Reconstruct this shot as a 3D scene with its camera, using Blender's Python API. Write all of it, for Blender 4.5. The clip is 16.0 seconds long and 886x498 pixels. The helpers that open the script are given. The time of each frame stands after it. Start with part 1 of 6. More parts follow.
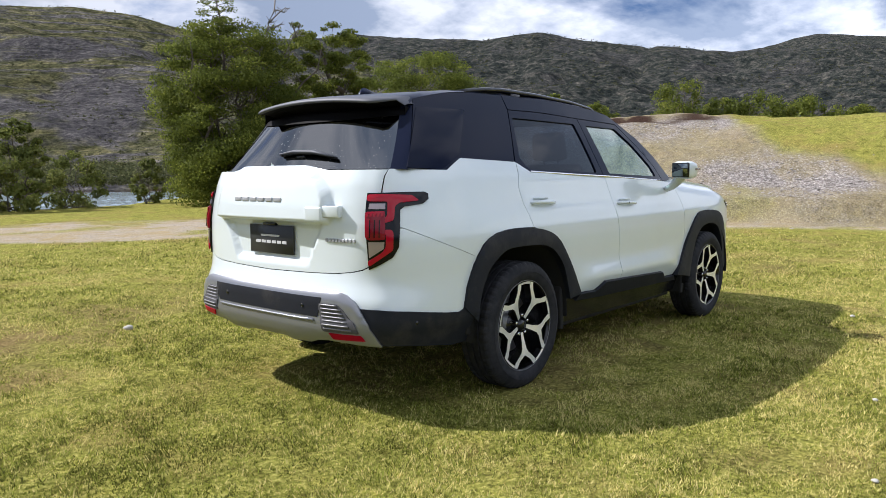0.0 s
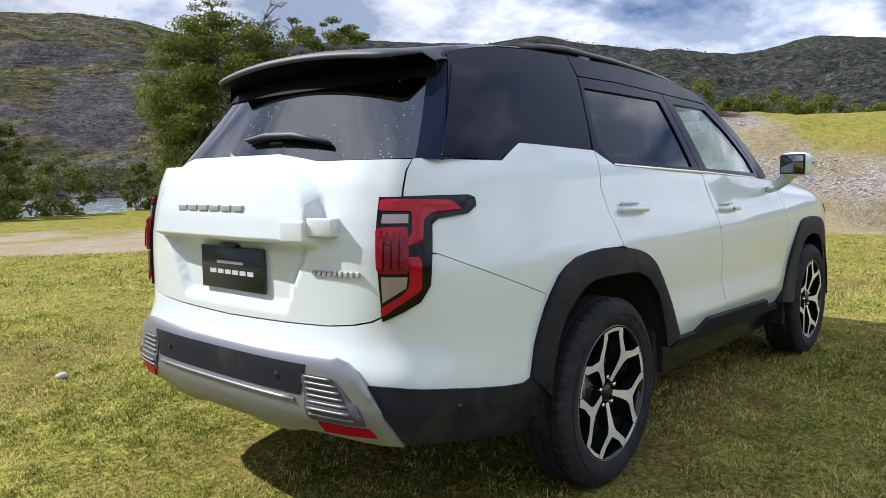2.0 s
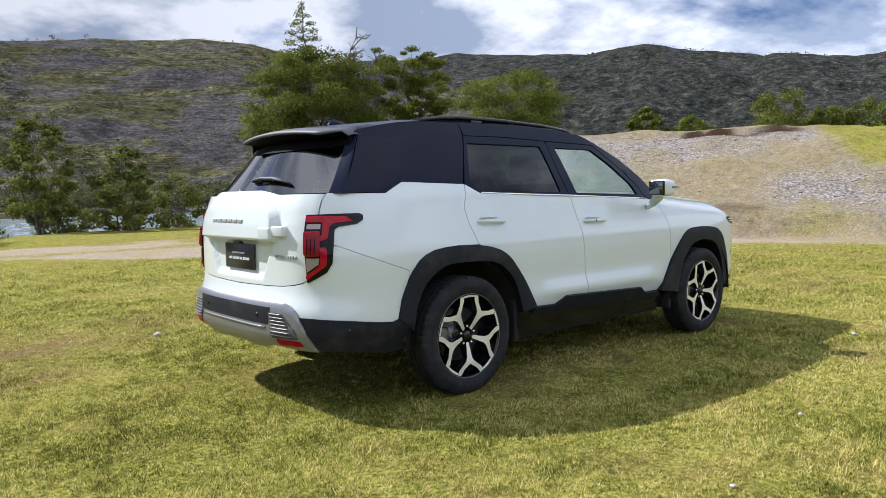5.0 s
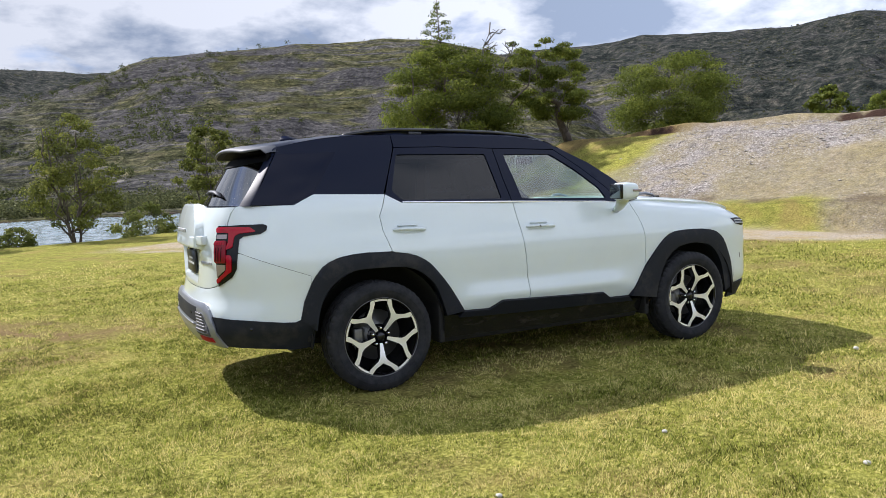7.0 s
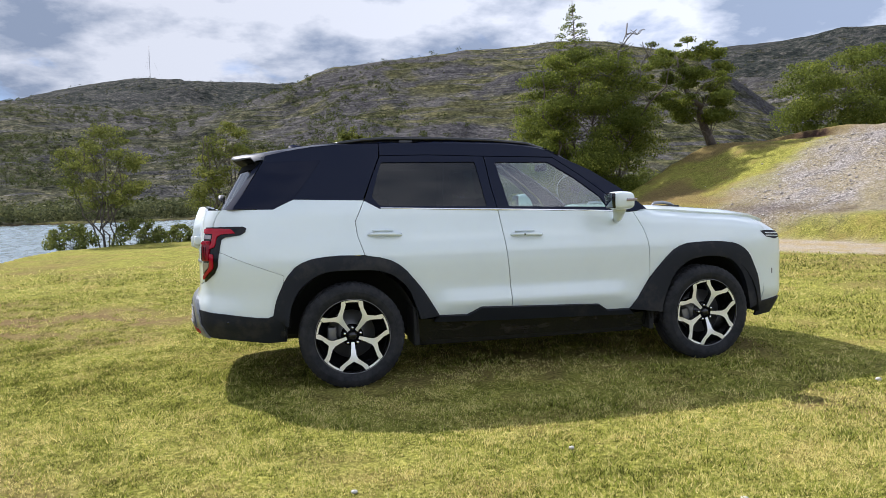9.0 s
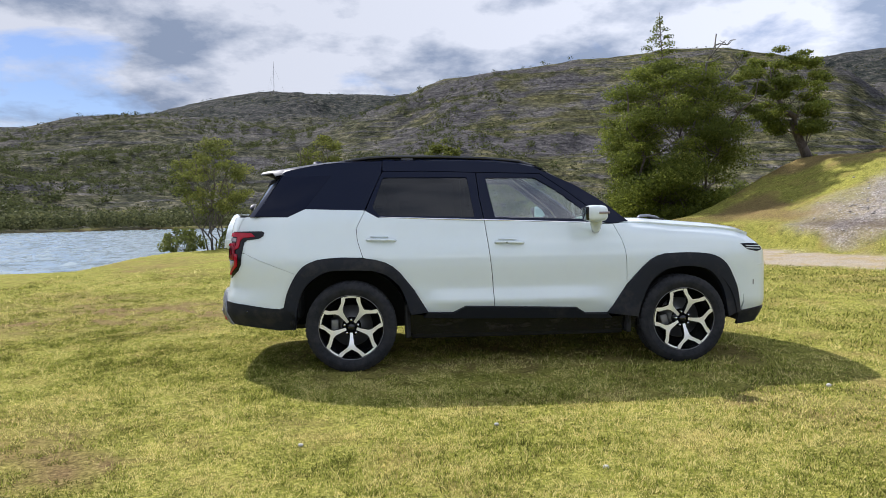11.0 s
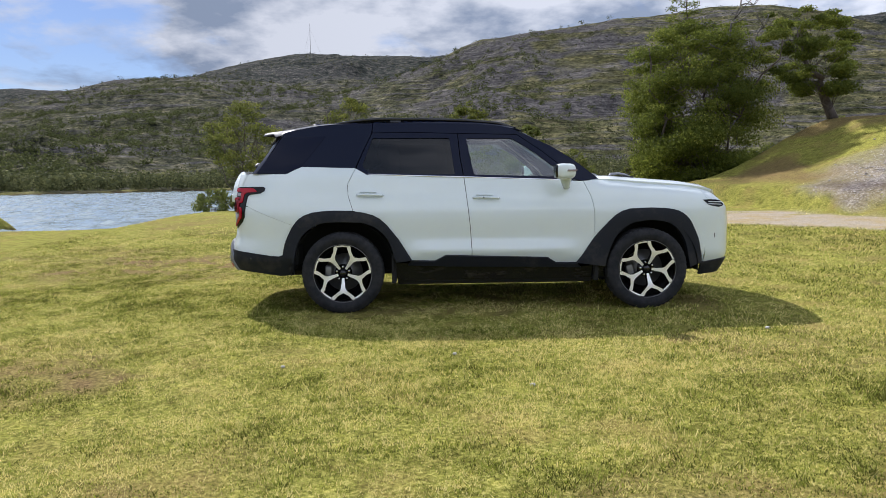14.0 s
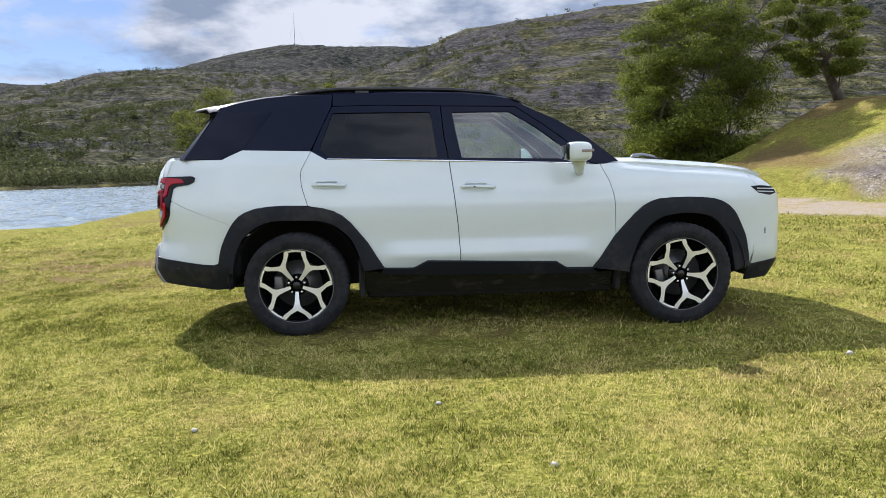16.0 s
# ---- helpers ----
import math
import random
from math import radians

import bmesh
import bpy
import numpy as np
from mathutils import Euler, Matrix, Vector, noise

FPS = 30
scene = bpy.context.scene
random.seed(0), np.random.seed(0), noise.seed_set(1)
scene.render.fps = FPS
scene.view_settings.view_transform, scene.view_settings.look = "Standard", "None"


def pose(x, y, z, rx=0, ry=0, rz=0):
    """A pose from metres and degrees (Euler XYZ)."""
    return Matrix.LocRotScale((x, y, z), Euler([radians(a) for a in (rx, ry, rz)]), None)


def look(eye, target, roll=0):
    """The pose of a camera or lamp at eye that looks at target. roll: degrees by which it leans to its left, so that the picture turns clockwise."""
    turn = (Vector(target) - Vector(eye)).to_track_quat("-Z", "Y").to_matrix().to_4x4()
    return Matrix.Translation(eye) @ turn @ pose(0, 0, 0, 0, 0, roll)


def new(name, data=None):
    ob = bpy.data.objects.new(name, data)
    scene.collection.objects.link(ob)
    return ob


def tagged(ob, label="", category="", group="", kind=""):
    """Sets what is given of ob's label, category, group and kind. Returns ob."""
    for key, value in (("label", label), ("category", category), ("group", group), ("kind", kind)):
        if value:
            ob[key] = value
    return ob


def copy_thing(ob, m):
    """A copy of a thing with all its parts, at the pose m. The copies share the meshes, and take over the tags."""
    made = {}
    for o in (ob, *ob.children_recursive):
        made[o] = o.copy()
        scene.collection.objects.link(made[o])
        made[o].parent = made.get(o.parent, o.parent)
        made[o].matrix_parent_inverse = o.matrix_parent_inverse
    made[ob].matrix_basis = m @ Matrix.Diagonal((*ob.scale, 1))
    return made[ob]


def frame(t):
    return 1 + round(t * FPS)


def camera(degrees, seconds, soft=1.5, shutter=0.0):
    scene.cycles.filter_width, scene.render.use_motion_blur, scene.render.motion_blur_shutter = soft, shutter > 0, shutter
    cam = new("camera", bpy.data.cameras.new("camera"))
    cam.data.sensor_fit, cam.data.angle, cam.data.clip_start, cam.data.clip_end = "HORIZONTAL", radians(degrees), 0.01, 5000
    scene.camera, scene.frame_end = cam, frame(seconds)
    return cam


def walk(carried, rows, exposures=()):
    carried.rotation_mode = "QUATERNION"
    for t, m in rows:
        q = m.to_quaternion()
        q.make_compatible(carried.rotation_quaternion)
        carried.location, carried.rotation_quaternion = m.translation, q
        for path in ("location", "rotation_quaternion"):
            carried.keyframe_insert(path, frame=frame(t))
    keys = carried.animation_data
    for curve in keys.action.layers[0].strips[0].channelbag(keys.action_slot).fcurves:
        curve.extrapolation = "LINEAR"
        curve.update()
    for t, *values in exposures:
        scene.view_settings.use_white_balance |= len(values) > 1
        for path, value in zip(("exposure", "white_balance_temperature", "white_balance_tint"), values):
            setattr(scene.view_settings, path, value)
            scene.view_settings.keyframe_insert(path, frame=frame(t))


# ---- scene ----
cam = camera(62.7, 16.0, 0.85)
METRES = 10.21
# from the walk's own axes to the car's: x ahead along the car, y to its left, z up
BASE = Matrix(((0.65713, 0.75302, -0.03388, -3.329), (-0.75345, 0.65751, 0.0, -3.2172), (0.02228, 0.02553, 0.99943, 1.1875), (0, 0, 0, 1)))
ROWS = [
    (0.0, 0.0, 0.0, 0.0, -0.22, -7.2, 1.7),
    (0.5, -0.0032, 0.0338, -0.0016, 0.27, -7.35, 1.69),
    (1.0, -0.0101, 0.065, -0.0009, 0.5, -7.34, 1.75),
    (1.5, -0.0143, 0.0987, -0.0039, 0.36, -7.18, 1.9),
    (2.0, -0.0161, 0.1307, -0.006, -0.1, -6.87, 2.07),
    (2.5, -0.0159, 0.1282, -0.0064, -0.6, -6.5, 2.23),
    (3.0, -0.0157, 0.093, -0.0037, -0.73, -6.06, 2.31),
    (3.5, -0.0071, 0.0525, -0.0, -0.17, -5.69, 2.25),
    (4.0, 0.0177, 0.0138, -0.0016, 1.54, -5.47, 2.14),
    (6.5, 0.215, -0.0265, 0.0048, 19.36, -5.77, 3.83),
    (7.0, 0.2561, -0.0085, 0.0043, 22.33, -5.62, 3.85),
    (7.5, 0.2842, 0.0136, 0.0034, 25.3, -5.34, 3.84),
    (8.0, 0.3145, 0.0339, 0.0015, 28.46, -5.03, 3.76),
    (8.5, 0.3424, 0.037, -0.0015, 31.94, -4.7, 3.6),
    (9.0, 0.3723, 0.0426, -0.0011, 35.57, -4.51, 3.33),
    (11.5, 0.5075, 0.0383, -0.0051, 45.33, -3.17, 2.51),
    (12.0, 0.5297, 0.0273, -0.0057, 46.18, -3.21, 2.22),
    (12.5, 0.547, 0.0224, -0.006, 46.94, -3.68, 1.96),
    (13.0, 0.5651, 0.0226, -0.0076, 47.48, -4.39, 1.93),
    (13.5, 0.5714, 0.025, -0.0095, 47.54, -5.25, 2.17),
    (14.0, 0.5556, 0.0375, -0.0106, 47.13, -6.04, 2.61),
    (14.5, 0.5371, 0.0541, -0.0119, 46.5, -6.71, 3.05),
    (15.0, 0.5147, 0.0828, -0.0153, 46.02, -7.09, 3.3),
    (15.5, 0.489, 0.1076, -0.0163, 45.93, -7.14, 3.33),
    (16.0, 0.4613, 0.1319, -0.0163, 46.14, -6.81, 3.28),
]
walk(cam, [(t, BASE @ pose(METRES * x, METRES * y, METRES * z, 90 + pitch, roll, yaw)) for t, x, y, z, yaw, pitch, roll in ROWS],
     [(t, stops, 6120, 15) for t, stops in ((0.0, 0.74), (1.5, 0.74), (3.0, 0.72), (4.0, 0.72), (6.5, 0.86), (9.0, 0.90), (11.5, 0.80), (12.5, 0.74), (14.0, 0.74), (16.0, 0.92))])

# ---- light ----
SUN_AZ, SUN_EL = radians(120), radians(43.4)
sun = new("sun", bpy.data.lights.new("sun", "SUN"))
sun.data.energy, sun.data.angle, sun.data.color = 4.6, radians(0.6), (1.0, 0.955, 0.89)
sun_way = Vector((math.cos(SUN_AZ) * math.cos(SUN_EL), math.sin(SUN_AZ) * math.cos(SUN_EL), math.sin(SUN_EL)))
sun.matrix_world = look(sun_way * 60, (0, 0, 0))

world = bpy.data.worlds.new("sky")
scene.world = world
world.use_nodes = True
wn, wl = world.node_tree.nodes, world.node_tree.links
wn.clear()


def wnode(kind, **values):
    n = wn.new(kind)
    for key, value in values.items():
        n.inputs[key].default_value = value
    return n


sky = wn.new("ShaderNodeTexSky")
sky.sky_type, sky.sun_disc = "NISHITA", False
sky.sun_elevation, sky.sun_rotation = SUN_EL, math.pi / 2 - SUN_AZ
sky.air_density, sky.dust_density = 1.0, 0.6
coords = wn.new("ShaderNodeTexCoord")
# clouds lie on a flat ceiling: the way's x and y over its height
split = wn.new("ShaderNodeSeparateXYZ")
wl.new(coords.outputs["Generated"], split.inputs[0])
lift = wn.new("ShaderNodeMath")
lift.operation = "MAXIMUM"
lift.inputs[1].default_value = 0.02
wl.new(split.outputs["Z"], lift.inputs[0])
high = wn.new("ShaderNodeMath")
high.operation = "ADD"
high.inputs[1].default_value = 0.30
wl.new(lift.outputs[0], high.inputs[0])
flat = wn.new("ShaderNodeVectorMath")
flat.operation = "DIVIDE"
three = wn.new("ShaderNodeCombineXYZ")
for i in range(3):
    wl.new(high.outputs[0], three.inputs[i])
wl.new(coords.outputs["Generated"], flat.inputs[0])
wl.new(three.outputs[0], flat.inputs[1])
place = wn.new("ShaderNodeMapping")
place.inputs["Location"].default_value = (3.1, 7.4, 0.0)
wl.new(flat.outputs[0], place.inputs["Vector"])
puffs = wnode("ShaderNodeTexNoise", Scale=1.9, Detail=8.0, Roughness=0.56, Distortion=0.3)
wl.new(place.outputs[0], puffs.inputs["Vector"])
cover = wn.new("ShaderNodeValToRGB")
cover.color_ramp.elements[0].position, cover.color_ramp.elements[1].position = 0.335, 0.455
# the sky opens over the lake's valley
way = wn.new("ShaderNodeVectorMath")
way.operation = "DOT_PRODUCT"
way.inputs[1].default_value = (-0.52, 0.845, 0.125)
wl.new(coords.outputs["Generated"], way.inputs[0])
opening = wnode("ShaderNodeMapRange")
opening.inputs[1].default_value, opening.inputs[2].default_value = 0.976, 0.999
opening.inputs[3].default_value, opening.inputs[4].default_value = 0.0, 0.09
wl.new(way.outputs["Value"], opening.inputs[0])
thinner = wn.new("ShaderNodeMath")
thinner.operation = "SUBTRACT"
wl.new(puffs.outputs["Fac"], thinner.inputs[0])
wl.new(opening.outputs[0], thinner.inputs[1])
wl.new(thinner.outputs[0], cover.inputs[0])
shades = wnode("ShaderNodeTexNoise", Scale=2.9, Detail=7.0, Roughness=0.56)
wl.new(place.outputs[0], shades.inputs["Vector"])
tone = wn.new("ShaderNodeValToRGB")
tone.color_ramp.elements[0].position, tone.color_ramp.elements[0].color = 0.40, (2.45, 3.0, 3.9, 1)
tone.color_ramp.elements[1].position, tone.color_ramp.elements[1].color = 0.56, (6.2, 6.5, 6.95, 1)
wl.new(shades.outputs["Fac"], tone.inputs[0])
# a clouded sky is brighter overhead than at its rim
rim_up = wn.new("ShaderNodeMath")
rim_up.operation = "MULTIPLY_ADD"
rim_up.inputs[1].default_value, rim_up.inputs[2].default_value = 0.0, 1.16
wl.new(lift.outputs[0], rim_up.inputs[0])
# clouds across from the sun are lit from the front, those under it from behind
facing = wn.new("ShaderNodeVectorMath")
facing.operation = "DOT_PRODUCT"
facing.inputs[1].default_value = (-math.cos(SUN_AZ), -math.sin(SUN_AZ), 0.0)
wl.new(coords.outputs["Generated"], facing.inputs[0])
front_lit = wn.new("ShaderNodeMath")
front_lit.operation = "MULTIPLY_ADD"
front_lit.inputs[1].default_value, front_lit.inputs[2].default_value = 0.40, 1.0
wl.new(facing.outputs["Value"], front_lit.inputs[0])
glow = wn.new("ShaderNodeMath")
glow.operation = "MULTIPLY"
wl.new(rim_up.outputs[0], glow.inputs[0])
wl.new(front_lit.outputs[0], glow.inputs[1])
bright = wn.new("ShaderNodeVectorMath")
bright.operation = "SCALE"
wl.new(tone.outputs[0], bright.inputs[0])
wl.new(glow.outputs[0], bright.inputs["Scale"])
clouds = wn.new("ShaderNodeMix")
clouds.data_type = "RGBA"
wl.new(cover.outputs[0], clouds.inputs[0])
deep = wn.new("ShaderNodeVectorMath")
deep.operation = "MULTIPLY"
deep.inputs[1].default_value = (0.38, 0.45, 0.59)
wl.new(sky.outputs[0], deep.inputs[0])
wl.new(deep.outputs[0], clouds.inputs[6])
wl.new(bright.outputs[0], clouds.inputs[7])
background = wnode("ShaderNodeBackground", Strength=0.088)
wl.new(clouds.outputs[2], background.inputs[0])
wl.new(background.outputs[0], wn.new("ShaderNodeOutputWorld").inputs[0])

# ---- materials ----
def material(name, colour=(0.5, 0.5, 0.5), rough=0.5, metal=0.0, **values):
    m = bpy.data.materials.new(name)
    m.use_nodes = True
    b = m.node_tree.nodes["Principled BSDF"]
    b.inputs["Base Color"].default_value = (*colour, 1)
    b.inputs["Roughness"].default_value = rough
    b.inputs["Metallic"].default_value = metal
    for key, value in values.items():
        b.inputs[key.replace("_", " ")].default_value = value
    return m


def add(m, kind, **values):
    n = m.node_tree.nodes.new(kind)
    for key, value in values.items():
        n.inputs[key.replace("_", " ")].default_value = value
    return n


def join(m, a, b):
    m.node_tree.links.new(a, b)


def shader(m):
    return m.node_tree.nodes["Principled BSDF"]


def noise_of(m, scale, detail=4.0, rough=0.55, where="Object", stretch=(1, 1, 1)):
    c = add(m, "ShaderNodeTexCoord")
    mp = add(m, "ShaderNodeMapping", Scale=stretch)
    join(m, c.outputs[where], mp.inputs["Vector"])
    n = add(m, "ShaderNodeTexNoise", Scale=scale, Detail=detail, Roughness=rough)
    join(m, mp.outputs[0], n.inputs["Vector"])
    return n.outputs["Fac"]


def ramp(m, fac, stops):
    r = add(m, "ShaderNodeValToRGB")
    e = r.color_ramp.elements
    while len(e) < len(stops):
        e.new(0.5)
    for x, (p, c) in zip(e, stops):
        x.position, x.color = p, (*c, 1)
    join(m, fac, r.inputs[0])
    return r.outputs[0]


def mixed(m, fac, a, b, mode="MIX"):
    n = add(m, "ShaderNodeMix")
    n.data_type, n.blend_type = "RGBA", mode
    for socket, value in ((0, fac), (6, a), (7, b)):
        if isinstance(value, (int, float)):
            n.inputs[socket].default_value = value
        elif isinstance(value, tuple):
            n.inputs[socket].default_value = (*value, 1)
        else:
            join(m, value, n.inputs[socket])
    return n.outputs[2]


def bump(m, fac, strength=0.3, distance=0.01):
    n = add(m, "ShaderNodeBump", Strength=strength, Distance=distance)
    join(m, fac, n.inputs["Height"])
    join(m, n.outputs[0], shader(m).inputs["Normal"])


def attribute(m, name):
    n = add(m, "ShaderNodeAttribute")
    n.attribute_name = name
    return n.outputs["Fac"]


# the land: lawn, track, gravel bank and hillside by the masks of the terrain
land_m = material("land", rough=1.0, Specular_IOR_Level=0.02)
fine = noise_of(land_m, 38, 6, 0.7)
patch = noise_of(land_m, 1.3, 5, 0.6)
lawn_c = ramp(land_m, fine, [(0.32, (0.055, 0.052, 0.012)), (0.5, (0.195, 0.198, 0.040)), (0.68, (0.41, 0.375, 0.115))])
dry_c = ramp(land_m, fine, [(0.3, (0.085, 0.06, 0.02)), (0.55, (0.27, 0.215, 0.07)), (0.75, (0.46, 0.38, 0.14))])
mottle = ramp(land_m, noise_of(land_m, 5.5, 7, 0.75), [(0.34, (0.45, 0.42, 0.36)), (0.5, (1, 1, 1)), (0.66, (1.35, 1.3, 1.2))])
lawn_c = mixed(land_m, 0.9, lawn_c, mottle, "MULTIPLY")
soil_and_shade_c = ramp(land_m, fine, [(0.3, (0.016, 0.010, 0.008)), (0.7, (0.075, 0.046, 0.034))])
dry_f = ramp(land_m, patch, [(0.50, (0, 0, 0)), (0.66, (0.8, 0.8, 0.8))])
worn_c = ramp(land_m, fine, [(0.3, (0.06, 0.040, 0.020)), (0.55, (0.185, 0.122, 0.062)), (0.75, (0.36, 0.27, 0.15))])
lawn_c = mixed(land_m, dry_f, lawn_c, dry_c)
lawn_c = mixed(land_m, attribute(land_m, "worn"), lawn_c, worn_c)


def cells(m, scale, stretch=(1, 1, 1)):
    c, mp, v = add(m, "ShaderNodeTexCoord"), add(m, "ShaderNodeMapping", Scale=stretch), add(m, "ShaderNodeTexVoronoi", Scale=scale)
    join(m, c.outputs["Object"], mp.inputs["Vector"])
    join(m, mp.outputs[0], v.inputs["Vector"])
    return v


# gravel: stones of two sizes, each its own grey, with dark gaps
small, large = cells(land_m, 27.0), cells(land_m, 9.0)
gravel_c = ramp(land_m, small.outputs["Color"], [(0.15, (0.20, 0.178, 0.162)), (0.5, (0.32, 0.292, 0.27)), (0.9, (0.50, 0.465, 0.435))])
large_c = ramp(land_m, large.outputs["Color"], [(0.2, (0.45, 0.44, 0.43)), (0.55, (1, 1, 1)), (0.8, (1.25, 1.22, 1.18))])
gravel_c = mixed(land_m, 0.35, gravel_c, large_c, "MULTIPLY")
gap_f = ramp(land_m, small.outputs["Distance"], [(0.30, (1, 1, 1)), (0.75, (0.30, 0.29, 0.28))])
gravel_c = mixed(land_m, 0.6, gravel_c, gap_f, "MULTIPLY")
earth_f = ramp(land_m, noise_of(land_m, 0.9, 6, 0.65), [(0.42, (0, 0, 0)), (0.58, (0.8, 0.8, 0.8))])
gravel_c = mixed(land_m, earth_f, gravel_c, mixed(land_m, 0.5, dry_c, gravel_c))
track_n = noise_of(land_m, 2.2, 7, 0.65)
track_c = ramp(land_m, fine, [(0.3, (0.14, 0.118, 0.090)), (0.5, (0.31, 0.268, 0.210)), (0.7, (0.50, 0.445, 0.365))])
track_c = mixed(land_m, ramp(land_m, track_n, [(0.42, (0, 0, 0)), (0.62, (0.8, 0.8, 0.8))]), track_c, mixed(land_m, 0.5, (0.36, 0.27, 0.16), dry_c))
# hillside: ledges of dark shale between low scrub and dry grass
hill_n = noise_of(land_m, 0.22, 9, 0.72)
ledges = noise_of(land_m, 0.16, 8, 0.68, stretch=(0.28, 0.28, 4.4))
hill_c = ramp(land_m, hill_n, [(0.36, (0.020, 0.023, 0.011)), (0.48, (0.062, 0.064, 0.030)), (0.58, (0.118, 0.110, 0.056)), (0.72, (0.18, 0.165, 0.090))])
rock_c = ramp(land_m, hill_n, [(0.35, (0.040, 0.039, 0.041)), (0.55, (0.090, 0.086, 0.086)), (0.70, (0.17, 0.162, 0.156))])
rock_f = ramp(land_m, ledges, [(0.50, (0, 0, 0)), (0.57, (1, 1, 1))])
hill_c = mixed(land_m, rock_f, hill_c, rock_c)
ledge_f = ramp(land_m, ledges, [(0.36, (0.45, 0.45, 0.47)), (0.44, (1, 1, 1)), (0.62, (1, 1, 1)), (0.70, (0.55, 0.55, 0.57))])
hill_c = mixed(land_m, 1.0, hill_c, ledge_f, "MULTIPLY")
meadow_c = ramp(land_m, hill_n, [(0.35, (0.025, 0.028, 0.012)), (0.65, (0.085, 0.080, 0.036))])
colour = mixed(land_m, attribute(land_m, "track"), lawn_c, track_c)
bank_c = ramp(land_m, fine, [(0.3, (0.085, 0.066, 0.042)), (0.52, (0.22, 0.175, 0.112)), (0.75, (0.40, 0.335, 0.235))])
slope_c = mixed(land_m, 0.35, mixed(land_m, 0.7, mixed(land_m, 0.74, lawn_c, bank_c), mottle, "MULTIPLY"), gravel_c)
colour = mixed(land_m, attribute(land_m, "dry"), colour, slope_c)
colour = mixed(land_m, attribute(land_m, "gravel"), colour, gravel_c)
colour = mixed(land_m, attribute(land_m, "hill"), colour, hill_c)
colour = mixed(land_m, attribute(land_m, "meadow"), colour, meadow_c)
tussock = ramp(land_m, noise_of(land_m, 0.9, 8, 0.8), [(0.36, (0.35, 0.37, 0.36)), (0.5, (1, 1, 1)), (0.62, (1.9, 1.85, 1.7))])
# dark low growth, with the back hills' cloud shade put into its colour
shaded_heath_c = ramp(land_m, hill_n, [(0.36, (0.010, 0.013, 0.013)), (0.5, (0.028, 0.032, 0.029)), (0.64, (0.085, 0.080, 0.070))])
colour = mixed(land_m, attribute(land_m, "shaded_heath"), colour, shaded_heath_c)
colour = mixed(land_m, attribute(land_m, "scree"), colour, mixed(land_m, 0.5, rock_c, (0.045, 0.043, 0.047)))
colour = mixed(land_m, attribute(land_m, "hill"), colour, mixed(land_m, 1.0, colour, tussock, "MULTIPLY"))
colour = mixed(land_m, attribute(land_m, "soil_and_shade"), colour, soil_and_shade_c)
join(land_m, colour, shader(land_m).inputs["Base Color"])
pits = add(land_m, "ShaderNodeMath")
pits.operation = "MULTIPLY"
join(land_m, small.outputs["Distance"], pits.inputs[0])
join(land_m, attribute(land_m, "gravel"), pits.inputs[1])
height_n = add(land_m, "ShaderNodeMath")
height_n.operation = "SUBTRACT"
join(land_m, fine, height_n.inputs[0])
join(land_m, pits.outputs[0], height_n.inputs[1])
# the hills' ledges stand out by some feet
ledge_h = add(land_m, "ShaderNodeMath")
ledge_h.operation = "MULTIPLY"
join(land_m, ledges, ledge_h.inputs[0])
join(land_m, attribute(land_m, "hill"), ledge_h.inputs[1])
relief = add(land_m, "ShaderNodeBump", Strength=0.9, Distance=3.0)
join(land_m, ledge_h.outputs[0], relief.inputs["Height"])
bump(land_m, height_n.outputs[0], 0.7, 0.04)
join(land_m, relief.outputs[0], [n for n in land_m.node_tree.nodes if n.type == "BUMP"][-1].inputs["Normal"])

# ---- the land: one sheet from the lawn to the ridges ----
WATER = -0.16
SHORE = [(-400, 60), (-60, 14), (-30, 9.5), (-11.5, 10.4), (-8.0, 11.0), (-6.3, 12.0), (-6.6, 15.0), (-6.4, 18.0), (-4.5, 20.0), (-1.0, 20.3), (3.0, 22.6), (8.0, 22.3), (13.0, 26.5), (22.0, 36.0), (40.0, 52.0)]
FAR_SHORE = [(-400, 190), (-80, 48), (-31, 52), (-17, 58), (8, 69), (30, 70), (48, 62)]
TRACK = [(-1.0, 13.4), (1.6, 12.0), (3.4, 10.9), (5.4, 9.9), (7.6, 8.4), (9.2, 6.0), (10.2, 3.8), (11.1, 1.6), (12.1, -0.8), (14, -6), (18, -20), (22, -40)]
TRACK_HALF = [(-1.0, 0.6), (1.0, 2.1), (4.5, 2.1), (8.0, 1.7), (9.5, 1.35), (11, 0.85), (13, 0.9), (22, 1.2)]
RNG = np.random.default_rng(4)
LATTICE = RNG.random((256, 256))


def lump(x, y, scale, octaves=4, gain=0.5):
    """Smooth value noise of arrays x, y, about 0, one step of the lattice every `scale` metres."""
    total, amp, x, y = 0.0, 1.0, np.asarray(x, float) / scale + 37.7, np.asarray(y, float) / scale + 91.3
    for _ in range(octaves):
        i, j = np.floor(x).astype(int), np.floor(y).astype(int)
        f, g = x - i, y - j
        f, g = f * f * (3 - 2 * f), g * g * (3 - 2 * g)
        a, b = LATTICE[i % 256, j % 256], LATTICE[(i + 1) % 256, j % 256]
        c, d = LATTICE[i % 256, (j + 1) % 256], LATTICE[(i + 1) % 256, (j + 1) % 256]
        total = total + amp * ((a * (1 - f) + b * f) * (1 - g) + (c * (1 - f) + d * f) * g - 0.5)
        amp, x, y = amp * gain, x * 2.03 + 5.1, y * 2.03 + 9.7
    return total


def step(a, b, v):
    s = np.clip((v - a) / (b - a), 0, 1)
    return s * s * (3 - 2 * s)


